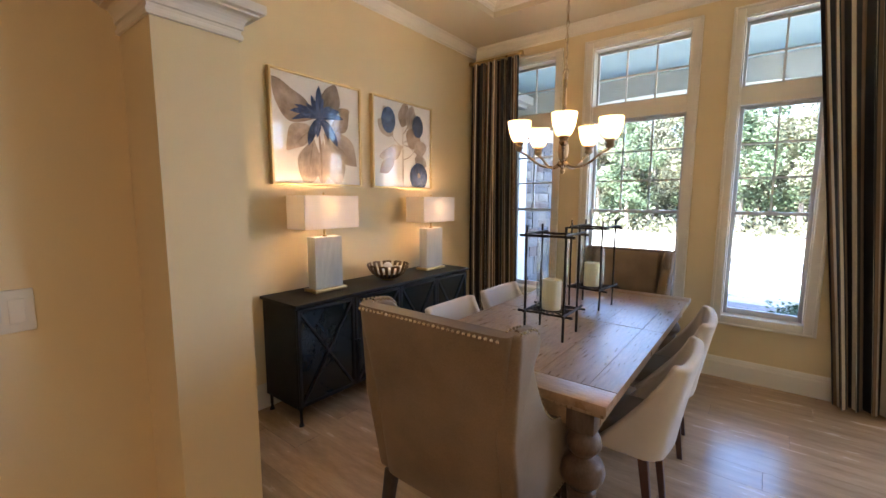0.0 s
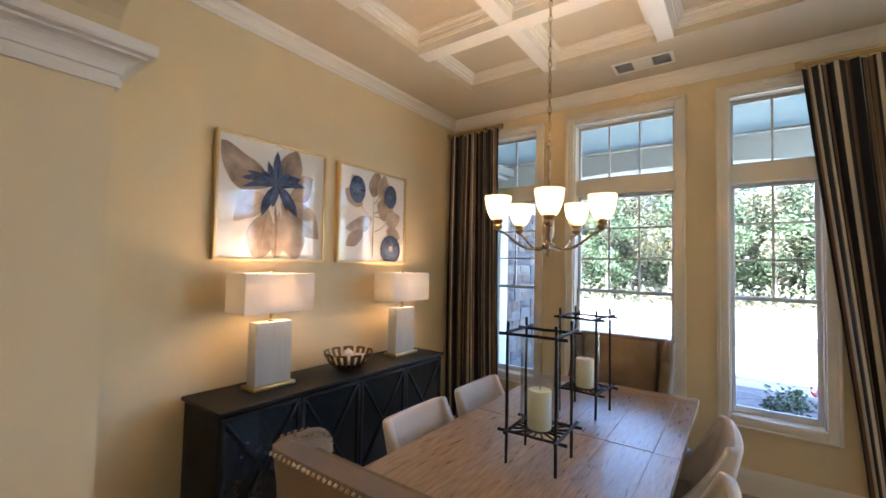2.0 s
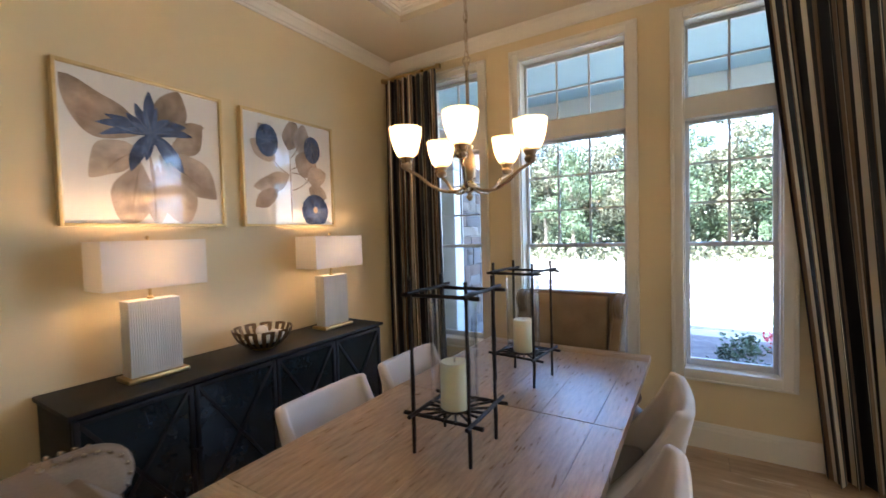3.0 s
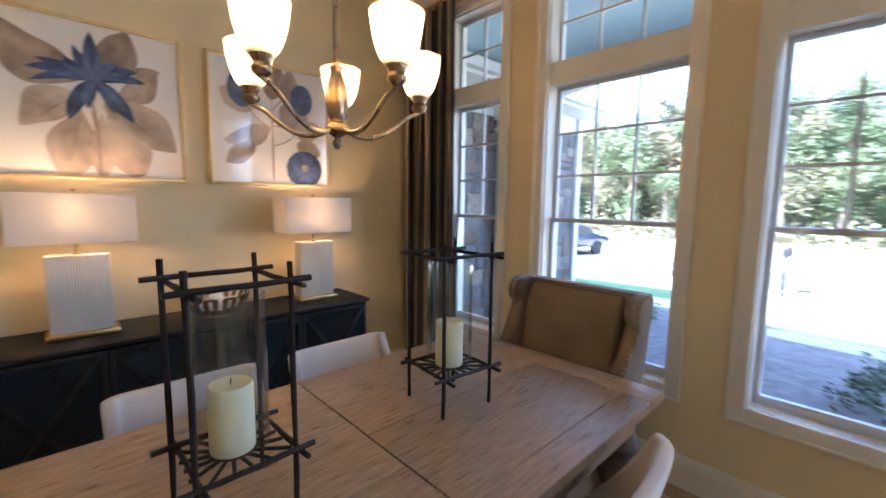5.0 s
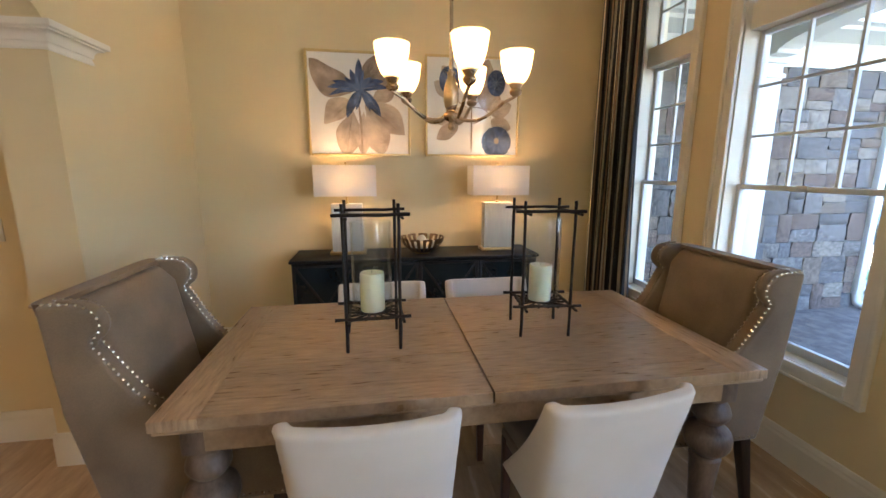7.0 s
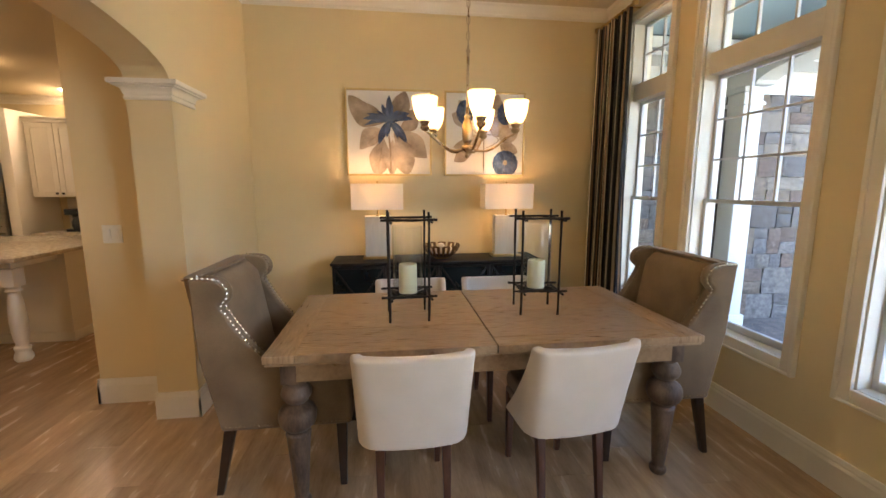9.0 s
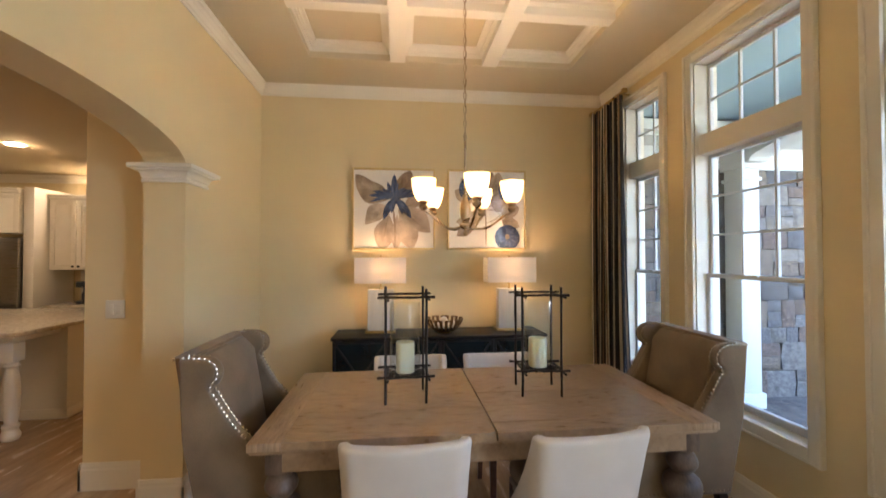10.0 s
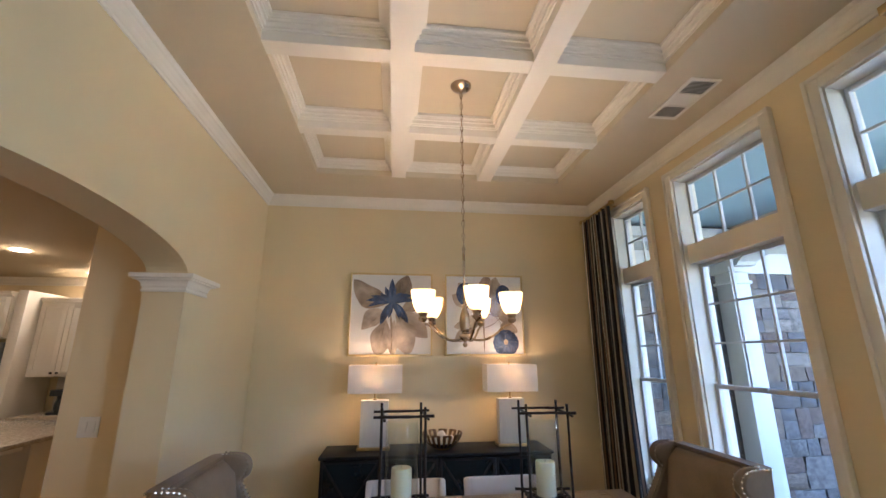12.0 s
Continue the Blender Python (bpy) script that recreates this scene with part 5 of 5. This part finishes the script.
# porch roof, beam and an unseen house roof added for its shadow
def porch():
    structure("porch_ceiling", one_box(-3.40, 1.15, YN + 0.181, 5.85, 3.02, 3.08), M_PORCH, "pale blue porch ceiling")
    n = 20
    lo, hi = -3.40, 2.9
    cx, hw = -1.0, 1.98
    outline = [(lo, 2.56), (cx - hw, 2.56)] + [(cx - hw * math.cos(math.pi * i / n), 2.56 + 0.22 * math.sin(math.pi * i / n)) for i in range(1, n)] + [(cx + hw, 2.56), (1.3, 2.56), (1.3, 3.3), (lo, 3.3)]
    structure("porch_beam", prism(outline, "y", 5.851, 6.1), M_EXT, "white arched porch beam")
    for x in (-3.22, 1.14):
        c = thing("porch_column", "square white porch column", "column", (x, 5.97, GZ))
        part("shaft", one_box(-0.12, 0.12, -0.12, 0.12, 0.2, 2.86, bevel=0.006), M_EXT, c)
        part("plinth", one_box(-0.15, 0.15, -0.15, 0.15, 0.0, 0.2, bevel=0.008), M_EXT, c)
        part("neck", boxes((-0.14, 0.14, -0.14, 0.14, 2.66, 2.70), (-0.15, 0.15, -0.15, 0.15, 2.80, 2.8595), bevel=0.004), M_EXT, c)
    r = thing("house_roof", "unseen dark shingled roof, added to shade the ground by the porch", "roof", (0, 0, 3.3), kind="structure")
    part("slope", prism([(6.4, 0.05), (-0.5, 3.0), (-7.5, 0.05), (-7.5, 0.35), (-0.5, 3.4), (6.4, 0.35)], "x", -4.9, 1.4), M_ROOF, r, smooth=False)
    # Cut back here so open sky reaches the added foyer window.
    part("slope", prism([(4.3, 0.95), (-0.5, 3.0), (-7.5, 0.05), (-7.5, 0.35), (-0.5, 3.4), (4.3, 1.25)], "x", 1.401, 3.3), M_ROOF, r, smooth=False)
    part("fascia", one_box(-3.2, 1.4, 6.3, 6.42, 0.0, 0.3), M_EXT, r, smooth=False)


porch()

# side wing clad in stone
WX, WY1 = -3.42, 8.0
structure("wall_wing", one_box(WX - 5.0, WX, YN - 0.6, WY1, GZ, 2.55), M_MORTAR, "side wing wall clad in field stone")
structure("wall_wing_frieze", one_box(WX - 5.0, WX + 0.03, YN - 0.6, WY1 + 0.03, 2.551, 2.82), M_EXT, "white frieze board under the wing eave")
structure("wing_soffit", one_box(WX - 5.4, WX + 0.42, YN - 0.6, WY1 + 0.42, 2.821, 2.86), M_EXT, "white soffit")
structure("wing_gutter", one_box(WX - 5.4, WX + 0.52, YN - 0.6, WY1 + 0.52, 2.8601, 2.97), M_EXT, "white gutter and fascia")


def hip_roof():
    bm = bmesh.new()
    x0, x1, y0, y1, z = WX - 5.4, WX + 0.5, -4.0, WY1 + 0.5, 2.972
    b = [bm.verts.new(p) for p in ((x0, y0, z), (x1, y0, z), (x1, y1, z), (x0, y1, z))]
    mid = (x0 + x1) / 2
    t = [bm.verts.new((mid, y0, z + 1.6)), bm.verts.new((mid, y1 - 2.9, z + 1.6))]
    bm.faces.new((b[0], b[1], t[0]))
    bm.faces.new((b[1], b[2], t[1], t[0]))
    bm.faces.new((b[2], b[3], t[1]))
    bm.faces.new((b[3], b[0], t[0], t[1]))
    bm.faces.new(list(reversed(b)))
    return bm


structure("wing_roof", hip_roof(), M_ROOF, "dark shingled hip roof of the wing")
ds = thing("downspout", "white metal downspout at the stone corner", "downspout", (WX + 0.045, WY1 - 0.06, GZ))
part("pipe", boxes((-0.04, 0.04, -0.05, 0.05, 0.2, 3.1), bevel=0.01), M_EXT, ds)
part("elbow", tube([(0.0, 0, 0.2), (0.02, 0.0, 0.1), (0.12, 0.02, 0.05), (0.45, 0.05, 0.045)], 0.045, 12), M_EXT, ds)
part("strap", boxes((-0.045, 0.045, -0.056, 0.056, 1.6, 1.63)), M_EXT, ds, smooth=False)


def stone_cladding(parent):
    """Roughly coursed field stone with uneven heights and recessed joints."""
    rnd = random.Random(11)
    meshes = []
    for k in range(10):
        bm = bmesh.new()
        box(bm, -0.03, 0.03, -0.5, 0.5, -0.5, 0.5)
        bmesh.ops.subdivide_edges(bm, edges=bm.edges[:], cuts=1, use_grid_fill=True)
        for v in bm.verts:
            e = max(abs(v.co.y), abs(v.co.z)) > 0.4
            v.co.x += rnd.uniform(-0.008, 0.012) - (0.012 if e and v.co.x > 0 else 0)
            if e:
                v.co.y += rnd.uniform(-0.05, 0.03) * math.copysign(1, v.co.y) * (abs(v.co.y) > 0.4)
                v.co.z += rnd.uniform(-0.05, 0.03) * math.copysign(1, v.co.z) * (abs(v.co.z) > 0.4)
        me = finish(bm, True)
        me.materials.append(M_STONE)
        meshes.append(me)
    z = GZ + 0.02
    while z < 2.5:
        h = rnd.choice((0.14, 0.19, 0.24, 0.30, 0.34))
        if 2.545 - (z + h) < 0.08:
            h = 2.545 - z
        y = YN + 0.2 - rnd.uniform(0, 0.2)
        while y < WY1 - 0.02:
            w = min(rnd.uniform(0.16, 0.46), WY1 + 0.005 - y)
            if WY1 - (y + w) < 0.12:
                w = WY1 + 0.005 - y
            k = rnd.uniform(0.4, 0.6)
            split = h > 0.2 and rnd.random() < 0.6
            for zz, hh in (((z, h * k), (z + h * k, h * (1 - k))) if split else ((z, h),)):
                ob = new("stone", meshes[rnd.randrange(10)])
                ob.parent = parent
                ob.matrix_basis = Matrix.LocRotScale((WX + 0.012 + rnd.uniform(-0.004, 0.012), y + w / 2, zz + hh / 2), None, (0.35, w - 0.008, hh - 0.008))
            y += w
        z += h


# trees beyond the road
def leaf_cluster_mesh(n, rx, rz, size, seed):
    """A crown of many small leaf blades scattered through uneven clumps."""
    rnd = random.Random(seed)
    clumps = [(rnd.gauss(0, rx * 0.5), rnd.gauss(0, rx * 0.5), rnd.uniform(-rz, rz), rnd.uniform(0.25, 0.55) * rx) for _ in range(26)]
    verts, faces = [], []
    for _ in range(n):
        c = rnd.choice(clumps)
        d = Vector((rnd.gauss(0, 1), rnd.gauss(0, 1), rnd.gauss(0, 1))).normalized() * c[3] * rnd.uniform(0.5, 1.1)
        p = Vector(c[:3]) + d
        a = Vector((rnd.gauss(0, 1), rnd.gauss(0, 1), rnd.gauss(0, 0.6))).normalized() * size * rnd.uniform(0.6, 1.4)
        b = a.cross(Vector((rnd.gauss(0, 1), rnd.gauss(0, 1), rnd.gauss(0, 1)))).normalized() * size * 0.5
        i = len(verts)
        verts += [p - a, p + b, p + a, p - b]
        faces.append((i, i + 1, i + 2, i + 3))
    me = bpy.data.meshes.new("crown")
    me.from_pydata(verts, [], faces)
    return me


def make_tree(seed, h, leaf):
    t = thing("tree", "leafy roadside woodland tree", "tree", (0, 0, RZ), 0, "trees beyond the road")
    rnd = random.Random(seed)
    pts = [(0, 0, 0)]
    for i in range(1, 7):
        pts.append((rnd.uniform(-0.15, 0.15) * i * 0.4, rnd.uniform(-0.15, 0.15) * i * 0.4, h * 0.8 * i / 6))
    bm = tube(pts, 0.2, 8, radii=[0.2 * (1 - 0.14 * i) for i in range(7)])
    for k in range(7):
        z = h * rnd.uniform(0.3, 0.75)
        a = rnd.uniform(0, 6.28)
        ln = rnd.uniform(0.8, 2.0)
        tube([(0, 0, z), (math.cos(a) * ln * 0.5, math.sin(a) * ln * 0.5, z + 0.4), (math.cos(a) * ln, math.sin(a) * ln, z + 1.1)], 0.05, 6, bm=bm, radii=[0.07, 0.045, 0.02])
    part("trunk", bm, M_BARK, t)
    me = leaf_cluster_mesh(6800, h * 0.24, h * 0.40, 0.13, seed)
    me.materials.append(leaf)
    cr = part("crown", me, leaf, t)
    cr.location = (0, 0, h * 0.62)
    return t


rnd_t = random.Random(21)
protos = [make_tree(3, 9.2, M_LEAF), make_tree(4, 10.4, M_LEAF2), make_tree(5, 8.2, M_LEAF), make_tree(6, 9.8, M_LEAF2)]
spots = []
for row, (yy, step) in enumerate(((36, 3.0), (41, 3.2), (47, 3.6))):
    x = -62.0
    while x < 26:
        spots.append((x + rnd_t.uniform(-1, 1), yy + rnd_t.uniform(-1.6, 1.6) - 0.25 * max(0, -x - 20)))
        x += step
for k, (x, y) in enumerate(spots):
    m = pose(x, y, RZ, 0, 0, rnd_t.uniform(0, 360))
    src = protos[k % 4]
    if k < 4:
        src.matrix_basis = m
    else:
        copy_thing(src, m)


def brush():
    rnd = random.Random(9)
    verts, faces = [], []
    for _ in range(26000):
        x = rnd.uniform(-66, 28)
        y = 34 - 0.25 * max(0, -x - 20) + rnd.uniform(-1.2, 12)
        hgt = 1.3 + 1.0 * noise.noise(Vector((x * 0.5, y * 0.3, 0)))
        z = RZ + abs(rnd.gauss(0, 0.5)) * hgt
        p = Vector((x, y, z))
        a = Vector((rnd.gauss(0, 1), rnd.gauss(0, 1), abs(rnd.gauss(0, 1)))).normalized() * rnd.uniform(0.12, 0.3)
        b = a.cross(Vector((rnd.gauss(0, 1), rnd.gauss(0, 1), rnd.gauss(0, 1)))).normalized() * 0.1
        i = len(verts)
        verts += [p - a, p + b, p + a, p - b]
        faces.append((i, i + 1, i + 2, i + 3))
    bm2 = bpy.data.meshes.new("brush")
    bm2.from_pydata(verts, [], faces)
    ob = part("undergrowth", bm2, M_LEAF2)
    tagged(ob, "tangled olive-green undergrowth at the wood's edge", "undergrowth", kind="stuff")


brush()


def far_woods():
    """Dense distant tree line behind the nearer trees, with an uneven top."""
    verts, faces = [], []
    rnd = random.Random(33)
    for _ in range(60000):
        x = rnd.uniform(-95, 40)
        top = 9.4 + 1.8 * noise.noise(Vector((x * 0.16, 0, 3))) + 0.9 * noise.noise(Vector((x * 0.6, 1, 5)))
        y = 53 - 0.25 * max(0, -x - 20) + rnd.uniform(-2.5, 2.5)
        z = RZ + top * rnd.random() ** 0.75
        p = Vector((x, y, z))
        a = Vector((rnd.gauss(0, 1), rnd.gauss(0, 0.5), rnd.gauss(0, 1))).normalized() * rnd.uniform(0.2, 0.42)
        b = a.cross(Vector((rnd.gauss(0, 0.3), 1, rnd.gauss(0, 0.3)))).normalized() * rnd.uniform(0.12, 0.24)
        i = len(verts)
        verts += [p - a, p + b, p + a, p - b]
        faces.append((i, i + 1, i + 2, i + 3))
    me = bpy.data.meshes.new("far_woods")
    me.from_pydata(verts, [], faces)
    tagged(part("far_woods", me, M_LEAF), "dense green woodland behind the roadside trees", "woods", kind="stuff")


far_woods()


def parked_car():
    c = thing("parked_car", "dark blue sedan parked along the road", "car", (-10.2, 19.2, RZ + 0.02), 72)
    body = smooth_profile([(-2.2, 0.35), (-2.22, 0.7), (-1.9, 0.86), (-1.35, 0.92), (-0.75, 1.36), (0.5, 1.40), (1.25, 0.98), (2.0, 0.84), (2.2, 0.6), (2.2, 0.35)], 3)
    part("body", prism(body, "y", -0.88, 0.88, bevel=0.06), M_CAR, c)
    for s in (-1, 1):
        part("side_window", prism([(-1.15, 0.95), (-0.7, 1.3), (0.42, 1.33), (1.05, 0.98)], "y", s * 0.882, s * 0.888), M_DARKPLASTIC, c)
    for x in (-1.35, 1.35):
        for y in (-0.8, 0.8):
            w = part("wheel", lathe([(0.2, -0.1), (0.31, -0.1), (0.33, -0.06), (0.33, 0.06), (0.31, 0.1), (0.2, 0.1)], 24), M_TYRE, c)
            w.matrix_basis = pose(x, y, 0.33, 90, 0, 0)
            part("rim", lathe([(0.2, -0.08), (0.2, 0.08)], 20), M_STEEL, w)


parked_car()


# small garden spotlight
sp = thing("garden_spotlight", "small black garden spotlight in the mulch bed", "garden light", (-1.9, 6.9, GZ + 0.03))
part("spike", tube([(0, 0, 0), (0, 0, 0.16)], 0.01, 8), M_DARKPLASTIC, sp)
part("head", tube([(0, 0.03, 0.15), (0, -0.02, 0.19), (0, -0.08, 0.23)], 0.035, 12, radii=[0.02, 0.035, 0.04]), M_DARKPLASTIC, sp)


# low shrubs in the bed
def shrub(x, y, r, seed, m, label):
    me = leaf_cluster_mesh(420, r, r * 0.45, 0.03, seed)
    me.materials.append(m)
    ob = part("shrub", me, m)
    ob.location = (x, y, GZ + 0.05 + r * 0.55)
    tagged(ob, label, "shrub", "shrubs in the bed")


for k, (x, y) in enumerate(((0.35, 7.6), (0.85, 7.9), (-1.2, 7.9), (-2.3, 8.2), (0.2, 6.6))):
    shrub(x, y, 0.2 + 0.04 * (k % 3), 40 + k, M_LEAF if k != 1 else M_RED, "small green shrub in the mulch bed" if k != 1 else "small red-flowered shrub in the bed")

# ---- floor planks ----
def plank_floor(parent):
    rnd = random.Random(7)
    w, gap = 0.178, 0.0016
    me = {}
    cells = []
    y = YB - 5.1
    row = 0
    while y < YN:
        x = -4.6 - rnd.uniform(0, 1.2)
        while x < XE:
            ln = rnd.choice((0.9, 1.2, 1.22, 1.5))
            cells.append((max(x, -4.6), min(x + ln, XE), y, min(y + w, YN)))
            x += ln
        y += w
        row += 1
    near, rest = [], []
    for c in cells:
        mx, my = (c[0] + c[1]) / 2, (c[2] + c[3]) / 2
        if c[1] - c[0] < 0.02 or c[3] - c[2] < 0.02:
            continue
        (near if (-2.8 < mx < 2.0 and -0.6 < my < 4.0) else rest).append(c)
    for x0, x1, y0, y1 in near[:300]:
        key = (round(x1 - x0, 2), round(y1 - y0, 2))
        if key not in me:
            a, b = key[0] / 2 - gap / 2, key[1] / 2 - gap / 2
            bm = bmesh.new()
            box(bm, -a, a, -b, b, -0.004, 0.0, bevel=0.0009, seg=1)
            me[key] = finish(bm)
            me[key].materials.append(M_WOOD_FLOOR)
        ob = new("plank", me[key])
        ob.parent = parent
        ob.location = ((x0 + x1) / 2, (y0 + y1) / 2, 0.0)
    verts, faces = [], []
    for x0, x1, y0, y1 in rest + near[300:]:
        i = len(verts)
        g = gap / 2
        verts += [(x0 + g, y0 + g, 0), (x1 - g, y0 + g, 0), (x1 - g, y1 - g, 0), (x0 + g, y1 - g, 0)]
        faces.append((i, i + 1, i + 2, i + 3))
    m2 = bpy.data.meshes.new("planks")
    m2.from_pydata(verts, [], faces)
    ob = part("far_planks", m2, M_WOOD_FLOOR, parent)
    tagged(ob, kind="stuff")


plank_floor(bpy.data.objects["floor"])
stone_cladding(bpy.data.objects["wall_wing"])
